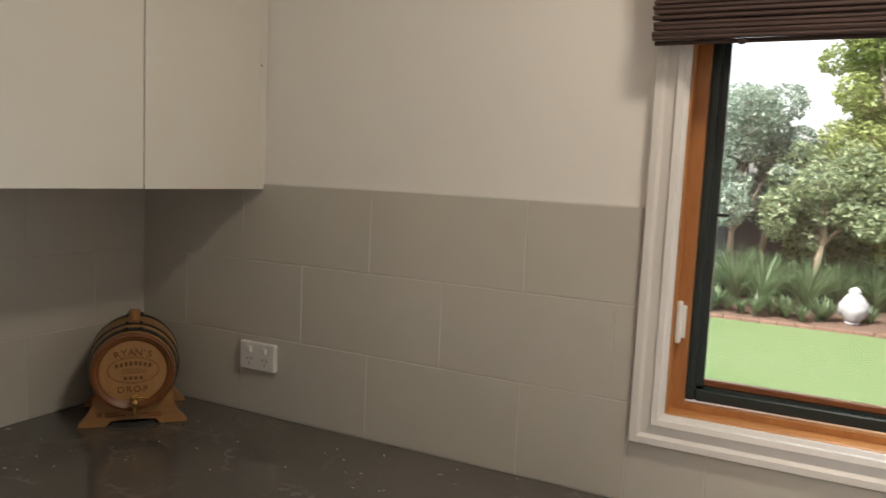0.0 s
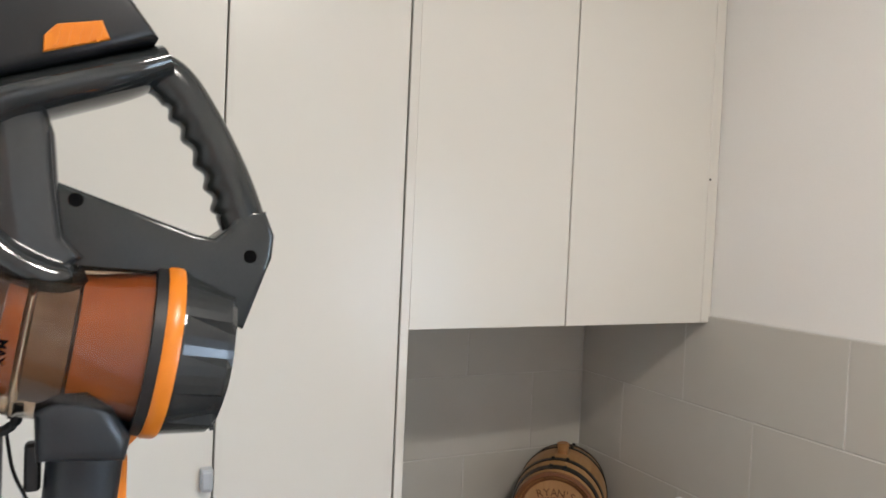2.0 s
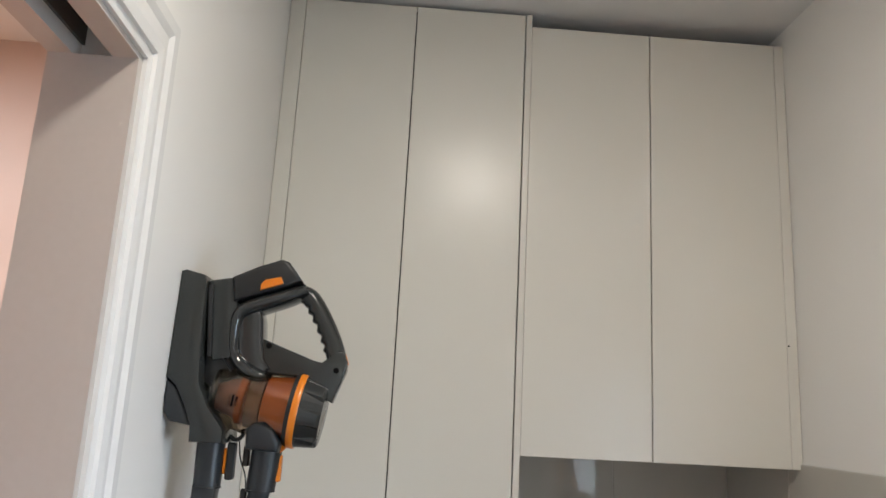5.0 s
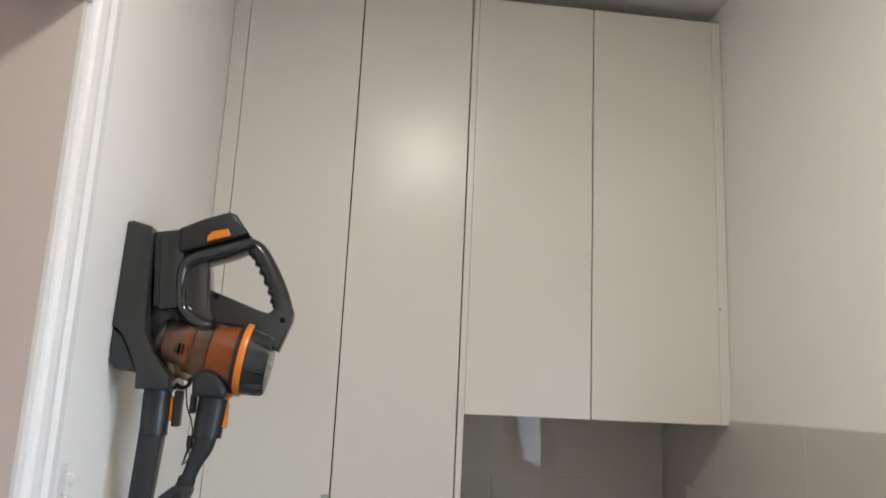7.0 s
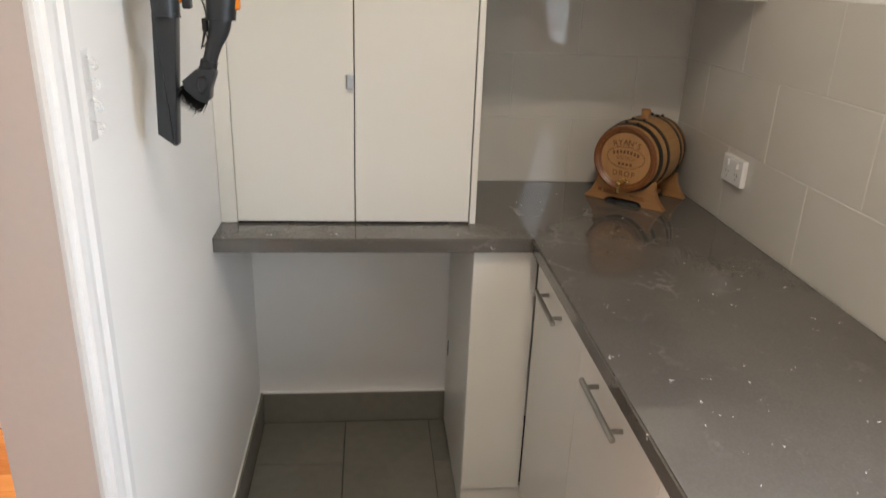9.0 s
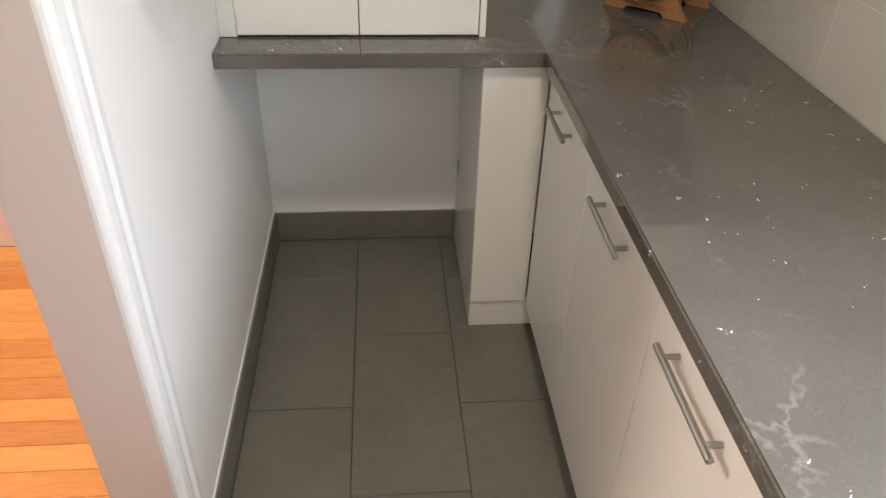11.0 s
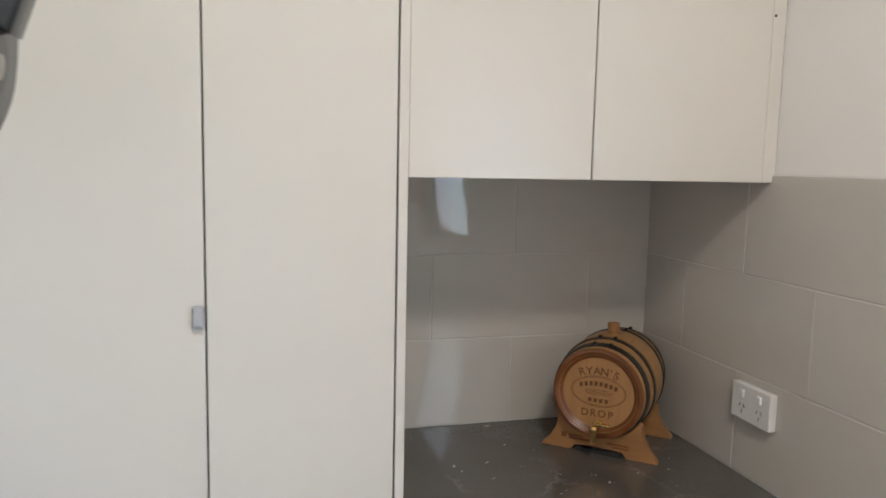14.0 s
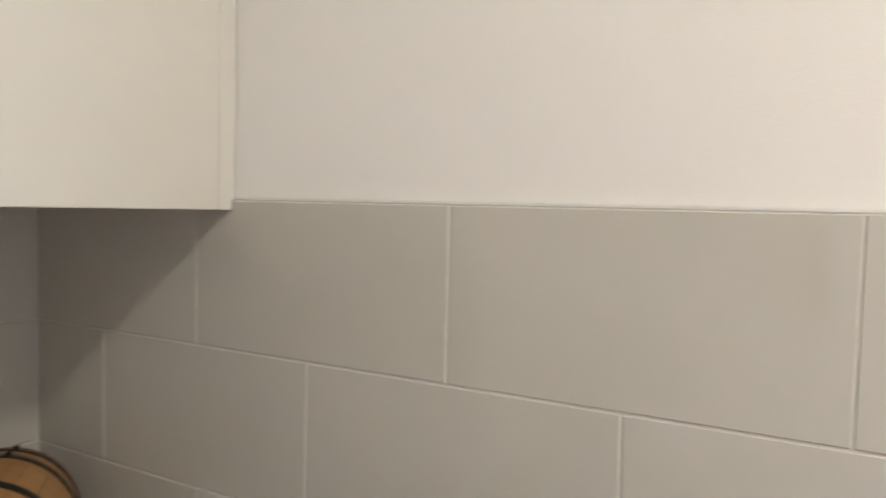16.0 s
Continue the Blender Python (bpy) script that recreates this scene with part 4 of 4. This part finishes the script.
        part("vent", box(p.x - 0.004, p.x + 0.004, p.y - 0.0005, p.y + 0.0025, p.z - 0.0012, p.z + 0.0012), DARKSLOT, cap)
    # tool sockets below
    elbow = part("inlet_elbow", prism([(-1.270, 1.580), (-1.258, 1.590), (-1.240, 1.593), (-1.226, 1.582), (-1.214, 1.560), (-1.217, 1.545), (-1.268, 1.549)], X - 0.020, X + 0.044, "x", 0.009, 3), TOOL, t, "charcoal inlet elbow", smooth=True)
    part("elbow_release", prism([(-1.222, 1.560), (-1.212, 1.563), (-1.207, 1.553), (-1.217, 1.543)], X - 0.010, X + 0.010, "x", 0.001), ORANGE, elbow)
    part("elbow_clip", box(X - 0.006, X + 0.006, -1.276, -1.266, 1.520, 1.552, 0.002), BLACK, elbow)
    for name, path, w in (("tool_collar", [(-1.3295, 1.560, 1.0), (-1.3295, 1.525, 0.99), (-1.3295, 1.487, 0.96)], 0.0225), ("tool_collar", [(-1.239, 1.550, 1.0), (-1.241, 1.52, 0.98), (-1.2445, 1.484, 0.94)], 0.0245)):
        part(name, hose(path, w, w, X, 28, 4), TOOL, t, "charcoal tool collar", smooth=True)
    part("dock_loop", wire([(X, -1.302, 1.566), (X, -1.292, 1.560), (X, -1.282, 1.566), (X, -1.280, 1.578)], 0.0035, 10), TOOL, dock, smooth=True)
    for y0, y1, z0, z1 in ((-1.3070, -1.3025, 1.506, 1.547), (-1.2225, -1.2135, 1.498, 1.540)):
        part("collar_button", box(X - 0.007, X + 0.007, y0, y1, z0, z1, 0.002), ORANGE, t, "orange release button")
    part("button_bracket", box(X - 0.010, X + 0.010, -1.3015, -1.289, 1.498, 1.556, 0.002), BLACK, t)
    part("crevice_tool", prism([(-1.3485, 1.492), (-1.311, 1.492), (-1.3275, 1.279), (-1.331, 1.2785), (-1.357, 1.298)], X - 0.016, X + 0.017, "x", 0.004, 2), TOOL, t, "charcoal crevice nozzle", smooth=True)
    for y, z, w in ((-1.3295, 1.4855, 0.0226), (-1.2445, 1.4835, 0.0236), (-1.3295, 1.5555, 0.0236), (-1.2395, 1.5485, 0.0250)):
        part("collar_rim", lathe([(-0.0012, w - 0.004), (-0.0012, w), (0.0012, w), (0.0012, w - 0.004)], Matrix(((0, 1, 0, X), (0, 0, 1, y), (1, 0, 0, z), (0, 0, 0, 1))), 28, False), BLACK, t, smooth=True)
    brush = part("brush_neck", hose([(-1.2445, 1.490, 0.92), (-1.249, 1.466, 0.82), (-1.258, 1.444, 0.64), (-1.266, 1.420, 0.58), (-1.272, 1.402, 0.74)], 0.0200, 0.017, X, 22, 5), TOOL, t, "charcoal brush tool", smooth=True)
    part("brush_head", prism([(-1.288, 1.405), (-1.260, 1.408), (-1.257, 1.398), (-1.266, 1.374), (-1.268, 1.357), (-1.278, 1.350), (-1.292, 1.357), (-1.308, 1.373), (-1.311, 1.386)], X - 0.017, X + 0.018, "x", 0.005, 2), TOOL, brush, smooth=True)
    part("neck_band", hose([(-1.2675, 1.418, 1.0), (-1.2700, 1.409, 1.0)], 0.0140, 0.0135, X, 20, 2), BLACK, brush, smooth=True)
    part("brush_clip", wire([(X + 0.017, -1.284, 1.392), (X + 0.019, -1.272, 1.396), (X + 0.019, -1.270, 1.380), (X + 0.019, -1.280, 1.368), (X + 0.017, -1.286, 1.378), (X + 0.017, -1.284, 1.392)], 0.0022, 8), BLACK, brush, smooth=True)
    bristle = bmesh.new()
    rnd = random.Random(4)
    for _ in range(520):
        s = rnd.random()
        y, z = -1.311 + 0.034 * s, 1.380 - 0.030 * s
        x = X + rnd.uniform(-0.015, 0.017)
        d = Vector((rnd.uniform(-0.2, 0.2), -0.62 + rnd.uniform(-0.22, 0.22), -0.78 + rnd.uniform(-0.2, 0.2))) * rnd.uniform(0.018, 0.031)
        u = Vector((0.0011, 0.0008, 0.0))
        a = Vector((x, y, z))
        vs = [bristle.verts.new(q) for q in (a - u, a + u, a + Vector((0, 0.0007, 0.0004)), a + d)]
        for f in ((0, 1, 3), (1, 2, 3), (2, 0, 3)):
            bristle.faces.new([vs[i] for i in f])
    tagged(part("bristles", bristle, BLACK, brush, "black bristles"), kind="stuff")
    cord = part("charging_cord", wire([(X - 0.012, -1.288, 1.560), (X - 0.012, -1.283, 1.530), (X - 0.012, -1.273, 1.505), (X - 0.012, -1.270, 1.480), (X - 0.010, -1.274, 1.458), (X - 0.010, -1.281, 1.436)], 0.0012, 8), BLACK, t, "thin black charging cord", smooth=True)
    part("cord_bundle", wire([(X - 0.010, -1.262, 1.530), (X - 0.010, -1.266, 1.495), (X - 0.010, -1.274, 1.470), (X - 0.010, -1.270, 1.450), (X - 0.010, -1.279, 1.440), (X - 0.010, -1.272, 1.474)], 0.0012, 8), BLACK, cord, smooth=True)
    part("plug", box(X - 0.014, X - 0.006, -1.277, -1.267, 1.462, 1.484, 0.002), BLACK, cord)


vacuum()


def roman_blind():
    t = thing("woven_blind", (2.0, -0.04, 1.85), "dark brown woven blind drawn up over the window", "blind")
    part("headrail", box(1.425, 2.575, -0.062, -0.022, 2.225, 2.262, 0.003), RIM, t)
    me = bpy.data.meshes.new("slat")
    bm = box(-0.578, 0.578, -0.0035, 0.0035, -0.0042, 0.0042, 0.002)
    bm.to_mesh(me)
    bm.free()
    me.materials.append(BLIND)
    rnd = random.Random(8)
    for layer, (y, z0, n) in enumerate(((-0.070, 1.856, 22), (-0.055, 1.850, 30), (-0.042, 1.862, 24), (-0.030, 1.90, 36))):
        for k in range(n):
            ob = new("slat", me)
            ob.parent = t
            ob.location = Vector((2.0 + rnd.uniform(-0.004, 0.004), y + rnd.uniform(-0.002, 0.002) + 0.004 * math.sin(k * 0.6), z0 + 0.0092 * k)) - BASE[t]
            ob.rotation_euler = (rnd.uniform(-0.3, 0.3), rnd.uniform(-0.002, 0.002), 0)
    part("pull_bead", lathe([(-0.004, 0.002), (0.0, 0.006), (0.008, 0.006), (0.012, 0.002)], Matrix.Translation((1.575, -0.066, 1.846)), 12), BLIND, t)


roman_blind()


# ---- garden beyond the window ----
LAWN = -0.30
def garden_ground():
    bm = bmesh.new()
    v = [bm.verts.new(p) for p in ((-400, 0.2, LAWN), (400, 0.2, LAWN), (400, 900, LAWN), (-400, 900, LAWN))]
    bm.faces.new(v)
    structure("ground", bm, GRASS, "bright green mown lawn")
    bm = bmesh.new()
    rnd = random.Random(3)
    n = 60
    rows = []
    for j in range(7):
        rows.append([bm.verts.new((-9 + 20 * i / n, 9.72 + 0.62 * j, LAWN + 0.03 + (0.05 * j if j < 3 else 0.12) + rnd.uniform(-0.02, 0.02))) for i in range(n + 1)])
    for a, b in zip(rows, rows[1:]):
        for i in range(n):
            bm.faces.new((a[i], a[i + 1], b[i + 1], b[i]))
    structure("ground_bed", bm, SOIL, "brown soil of the planting bed")


garden_ground()
structure("trim_outer_wall", boxes((-3.0, WIN_W - 0.02, 0.2, 0.21, LAWN, 3.0), (WIN_E + 0.02, 8.0, 0.2, 0.21, LAWN, 3.0), (WIN_W - 0.02, WIN_E + 0.02, 0.2, 0.21, LAWN, WIN_S - 0.02), (WIN_W - 0.02, WIN_E + 0.02, 0.2, 0.21, WIN_N + 0.02, 3.0)), OUTWALL)

edging = thing("brick_edging", (0, 9.65, LAWN), "red brick edging between lawn and garden bed", "edging")
pieces("brick", edging, BRICK, (0.225, 0.10, 0.09), [(-6 + 0.235 * k, 9.65 + 0.004 * math.sin(k * 2.1), LAWN + 0.005) for k in range(60)], 0.008)

fence = thing("paling_fence", (0, 13.4, LAWN), "dark stained timber paling fence", "fence")
pieces("paling", fence, PALING, (0.114, 0.010, 1.95), [(-8 + 0.108 * k, 13.4 + (0.012 if k % 2 else 0), LAWN + 0.98) for k in range(170)], 0.003)
part("rail", boxes((-8, 10.4, 13.42, 13.46, LAWN + 0.35, LAWN + 0.43), (-8, 10.4, 13.42, 13.46, LAWN + 1.5, LAWN + 1.58)), PALING, fence)


def leaf_cloud(rnd, blobs, count, size):
    """Many small folded leaves scattered through uneven clumps."""
    verts, faces = [], []
    weight = [b[3] ** 2 for b in blobs]
    for _ in range(count):
        cx, cy, cz, r = rnd.choices(blobs, weight)[0]
        d = Vector((rnd.gauss(0, 1), rnd.gauss(0, 1), rnd.gauss(0, 1))).normalized() * r * (0.55 + 0.5 * rnd.random() ** 0.6)
        c = Vector((cx, cy, cz)) + Vector((d.x, d.y, d.z * 0.85))
        s = size * rnd.uniform(0.6, 1.35)
        rot = Euler((rnd.uniform(-0.9, 0.9), rnd.uniform(-0.9, 0.9), rnd.uniform(0, 6.28))).to_matrix()
        base = len(verts)
        for p in ((-0.5, 0, 0), (0, -0.2, 0.06), (0.5, 0, -0.04), (0, 0.2, 0.06)):
            verts.append(tuple(c + rot @ (Vector(p) * s)))
        faces += [(base, base + 1, base + 2), (base, base + 2, base + 3)]
    me = bpy.data.meshes.new("crown")
    me.from_pydata(verts, [], faces)
    return me


def limb(a, b, r0, r1, bend, rnd):
    mid = (Vector(a) + Vector(b)) / 2 + Vector((rnd.uniform(-bend, bend), rnd.uniform(-bend, bend), 0))
    pts = [Vector(a), mid, Vector(b)]
    run = [Vector(p) for p in rounded(pts, 5)]
    loops = []
    for i, p in enumerate(run):
        r = r0 + (r1 - r0) * i / (len(run) - 1)
        loops.append([p + r * Vector((math.cos(k * math.pi / 4), math.sin(k * math.pi / 4), 0)) for k in range(8)])
    return rings(loops)


def tree(name, x, y, height, trunk_h, spread, leaf, size, count, seed, label, lean=0.0):
    rnd = random.Random(seed)
    t = thing(name, (x, y, LAWN), label, "tree")
    fork = (x + lean, y, LAWN + trunk_h)
    trunk = part("trunk", limb((x, y, LAWN - 0.05), fork, 0.055 + height * 0.006, 0.04, 0.08, rnd), BARK, t, smooth=True)
    blobs = []
    for k in range(9):
        a = 2 * math.pi * k / 9 + rnd.uniform(-0.3, 0.3)
        rr = spread * rnd.uniform(0.25, 0.75)
        top = (fork[0] + rr * math.cos(a), fork[1] + 0.7 * rr * math.sin(a), LAWN + trunk_h + (height - trunk_h) * rnd.uniform(0.15, 0.85))
        part("limb", limb((fork[0], fork[1], fork[2] - 0.1), top, 0.03, 0.010, 0.15, rnd), BARK, trunk, smooth=True)
        blobs.append((*top, spread * rnd.uniform(0.22, 0.42)))
    for _ in range(16):
        a, rr = rnd.uniform(0, 6.28), spread * math.sqrt(rnd.random())
        blobs.append((fork[0] + rr * math.cos(a), fork[1] + 0.7 * rr * math.sin(a), LAWN + trunk_h + (height - trunk_h) * rnd.uniform(0.05, 1.0) * (1 - 0.35 * (rr / spread) ** 2), spread * rnd.uniform(0.14, 0.34)))
    me = leaf_cloud(rnd, blobs, count, size)
    me.materials.append(leaf)
    crown = new("crown", me)
    crown.parent = t
    crown.location = -BASE[t]


tree("tree", 0.55, 11.4, 3.6, 1.25, 1.25, LEAF_BLUE, 0.095, 20000, 11, "small blue-green garden tree by a dark fence")
tree("tree", -1.6, 11.9, 3.4, 1.1, 1.4, LEAF_BLUE, 0.12, 6500, 12, "small blue-green garden tree by a dark fence")
tree("tree", 1.85, 11.0, 2.75, 1.15, 0.95, LEAF_MID, 0.11, 8500, 13, "slim mid-green shrub tree with a bare trunk", 0.03)
tree("tree", 1.05, 12.3, 3.0, 1.5, 1.05, LEAF_BLUE, 0.095, 12000, 14, "slim blue-green shrub tree with a bare trunk")
tree("tree", 3.0, 12.2, 6.4, 0.6, 1.35, LEAF_GOLD, 0.12, 15000, 15, "tall yellow-green garden tree")
tree("tree", 6.6, 13.0, 6.0, 1.2, 2.4, LEAF_GOLD, 0.14, 8000, 16, "tall yellow-green garden tree")


def strap_plant(x, y, height, blades, seed, label):
    rnd = random.Random(seed)
    t = thing("strap_leaf_plant", (x, y, LAWN + 0.05), label, "plant", "strappy plants in the bed")
    bm = bmesh.new()
    for _ in range(blades):
        a = rnd.uniform(0, 6.28)
        h, out, w = height * rnd.uniform(0.6, 1.1), height * rnd.uniform(0.25, 0.9), rnd.uniform(0.014, 0.026)
        s = Vector((-math.sin(a), math.cos(a), 0)) * w
        prev = None
        for k in range(5):
            u = k / 4
            c = Vector((x + math.cos(a) * out * u ** 1.6, y + math.sin(a) * out * u ** 1.6, LAWN + 0.05 + h * (1.25 * u - 0.45 * u * u * (out / height) * 1.4)))
            ww = s * (1 - 0.85 * u)
            cur = (bm.verts.new(c - ww), bm.verts.new(c + ww))
            if prev:
                bm.faces.new((prev[0], prev[1], cur[1], cur[0]))
            prev = cur
    part("leaves", bm, LEAF_STRAP, t)


for i in range(16):
    strap_plant(-0.2 + 0.19 * i, 11.0 + 0.25 * ((i * 7) % 3), 0.75 + 0.05 * ((i * 5) % 4), 110, 80 + i, "clump of arching green strap leaves")
for i, (x, y, h, n) in enumerate(((0.75, 10.5, 0.95, 170), (1.15, 10.3, 0.85, 150), (1.75, 10.6, 0.80, 150), (0.3, 10.3, 0.6, 120), (0.0, 10.6, 0.7, 120), (2.15, 10.9, 0.7, 120), (2.75, 11.2, 0.8, 120), (1.45, 10.0, 0.35, 80), (2.0, 10.05, 0.32, 80), (0.55, 10.0, 0.35, 80), (2.55, 10.2, 0.28, 60), (-0.6, 10.3, 0.7, 120))):
    strap_plant(x, y, h, n, 40 + i, "clump of arching green strap leaves")


for i in range(14):
    strap_plant(-0.7 + 0.2 * i, 9.86 + 0.07 * ((i * 5) % 3), 0.22 + 0.05 * ((i * 7) % 4), 60, 120 + i, "low clump of arching green leaves by the lawn")


def shrub(x, y, r, h, leaf, count, seed):
    rnd = random.Random(seed)
    t = thing("shrub", (x, y, LAWN), "dense leafy green shrub against the fence", "shrub")
    blobs = [(x + rnd.uniform(-r, r), y + rnd.uniform(-0.4, 0.4) * r, LAWN + h * rnd.uniform(0.2, 0.9), r * rnd.uniform(0.3, 0.55)) for _ in range(12)]
    part("stem", limb((x, y, LAWN - 0.03), (x, y, LAWN + h * 0.6), 0.04, 0.015, 0.05, rnd), BARK, t)
    me = leaf_cloud(rnd, blobs, count, 0.10)
    me.materials.append(leaf)
    ob = new("crown", me)
    ob.parent = t
    ob.location = -BASE[t]


shrub(2.95, 12.1, 0.9, 3.9, LEAF_GOLD, 9000, 64)
shrub(2.45, 12.5, 0.8, 2.9, LEAF_GOLD, 6000, 65)
shrub(2.5, 12.4, 0.75, 4.6, LEAF_GOLD, 8000, 67)
shrub(3.2, 12.0, 1.0, 5.0, LEAF_GOLD, 9000, 66)
shrub(0.1, 11.6, 0.6, 1.0, LEAF_BLUE, 1600, 61)
shrub(2.9, 12.0, 0.7, 1.5, LEAF_MID, 2000, 62)
shrub(3.3, 11.3, 0.6, 0.9, LEAF_MID, 1500, 63)


def statue_head():
    """A plain whitewashed head with a topknot, ears and a soft face."""
    bm = bmesh.new()
    bmesh.ops.create_uvsphere(bm, u_segments=32, v_segments=24, radius=1.0)
    for v in bm.verts:
        x, y, z = v.co
        s = 1.0 - 0.22 * max(0.0, -z) ** 1.5
        v.co = (x * 0.21 * s, y * 0.22 * s, z * 0.27)
        if y < -0.6 and abs(x) < 0.28 and -0.45 < z < 0.25:
            v.co.y -= 0.028 * (1 - abs(x) / 0.28)
        if y < -0.5 and 0.1 < abs(x) < 0.55 and 0.02 < z < 0.28:
            v.co.y += 0.022
        if y < -0.5 and abs(x) < 0.3 and -0.72 < z < -0.5:
            v.co.y -= 0.012
    for cx, cy, cz, sx, sy, sz in ((0, 0.02, 0.27, 0.10, 0.10, 0.09), (-0.205, 0.02, -0.02, 0.028, 0.05, 0.13), (0.205, 0.02, -0.02, 0.028, 0.05, 0.13), (0, 0.02, -0.24, 0.12, 0.12, 0.07)):
        made = bmesh.ops.create_uvsphere(bm, u_segments=16, v_segments=12, radius=1.0)["verts"]
        for v in made:
            v.co = (cx + v.co.x * sx, cy + v.co.y * sy, cz + v.co.z * sz)
    bmesh.ops.transform(bm, verts=bm.verts, matrix=Matrix.Translation((2.33, 10.05, LAWN + 0.285)) @ Matrix.Rotation(radians(8), 4, "Z") @ Matrix.Scale(0.82, 4))
    for f in bm.faces:
        f.smooth = True
    tagged(part("garden_statue", bm, STATUE), "white stone head statue in the garden bed", "statue")


statue_head()

bench = thing("outdoor_bench", (3.05, 9.2, LAWN), "timber garden seat with a blue cover", "garden seat")
for k in range(5):
    part("slat", box(2.76, 3.9, 9.15, 9.19, LAWN + 0.42 + 0.09 * k, LAWN + 0.49 + 0.09 * k, 0.005), DECKWOOD, bench)
for x in (2.80, 3.80):
    part("leg", box(x - 0.03, x + 0.03, 9.19, 9.25, LAWN, LAWN + 0.90, 0.004), DECKWOOD, bench)
part("seat", box(2.78, 3.9, 9.25, 9.7, LAWN + 0.38, LAWN + 0.42, 0.006), DECKWOOD, bench)
part("cover", prism([(2.70, LAWN + 0.40), (2.74, LAWN + 0.42), (2.78, LAWN + 0.22), (2.88, LAWN + 0.02), (3.9, LAWN + 0.0), (3.9, LAWN + 0.40)], 9.10, 9.145, "y"), TARP, bench, "blue cover")

# ---- tiles and boards, piece by piece ----
G = 0.0024
ROWS = ((1.334, 1.536), (1.132, 1.334), (BENCH + 0.001, 1.132))


def tile_row(parent, along, edges, z0, z1, flat):
    """One row of glazed tiles between the joints given, on the wall along x or y."""
    for a, b in zip(edges, edges[1:]):
        size = (b - a - G, 0.006, z1 - z0 - G) if along == "x" else (0.006, b - a - G, z1 - z0 - G)
        mid = ((a + b) / 2, flat + 0.003, (z0 + z1) / 2) if along == "x" else (flat - 0.003, (a + b) / 2, (z0 + z1) / 2)
        pieces("tile", parent, TILE, size, [mid], 0.0012)


for k, (z0, z1) in enumerate(ROWS):
    first, step = ((0.372, 0.398), (0.170, 0.400), (0.373, 0.400))[k]
    stop = WIN_W - 0.076
    joints = [0.001] + [first + step * i for i in range(8) if first + step * i < (stop if k < 2 else EAST)]
    if k < 2:
        tile_row(wall_right, "x", joints + [stop], z0, z1, 0.0)
    else:
        short = [j for j in joints if j < stop - 0.05]
        tile_row(wall_right, "x", short + [stop], z0, z1, 0.0)
        rest = [stop] + [j for j in joints if j > stop + 0.02] + [EAST - 0.002]
        tile_row(wall_right, "x", rest, z0, 1.052, 0.0)
    first = (-0.358, -0.160, -0.358)[k]
    edges = [-0.724] + [y for y in (first - 0.4015, first) if y > -0.72] + [-0.001]
    tile_row(wall_back, "y", edges, z0, z1, 0.0)

PX, PY = 0.605, 0.304
for c in range(5):
    y1 = -1.0955 + PY * c
    y0, y1 = max(y1 - PY, -1.389), min(y1, -0.50)
    if y1 - y0 < 0.02:
        continue
    x = 0.246 - PX if c % 2 == 0 else 0.546 - PX
    while x < EAST:
        a, b = max(x, 0.003), min(x + PX, EAST)
        if b - a > 0.03:
            pieces("floor_tile", floor, FTILE, (b - a - 0.003, y1 - y0 - 0.003, 0.008), [((a + b) / 2, (y0 + y1) / 2, -0.004)], 0.0012)
        x += PX
pieces("floor_tile", floor, FTILE, (0.827, 0.112, 0.008), [((DOOR_W + DOOR_E) / 2, -1.448, -0.004)], 0.0012)

hall_floor = bpy.data.objects["floor_hall"]
pieces("floorboard", hall_floor, PINE, (0.0845, 2.89, 0.012), [(0.045 + 0.0855 * k, -2.951, -0.006) for k in range(48)], 0.001)
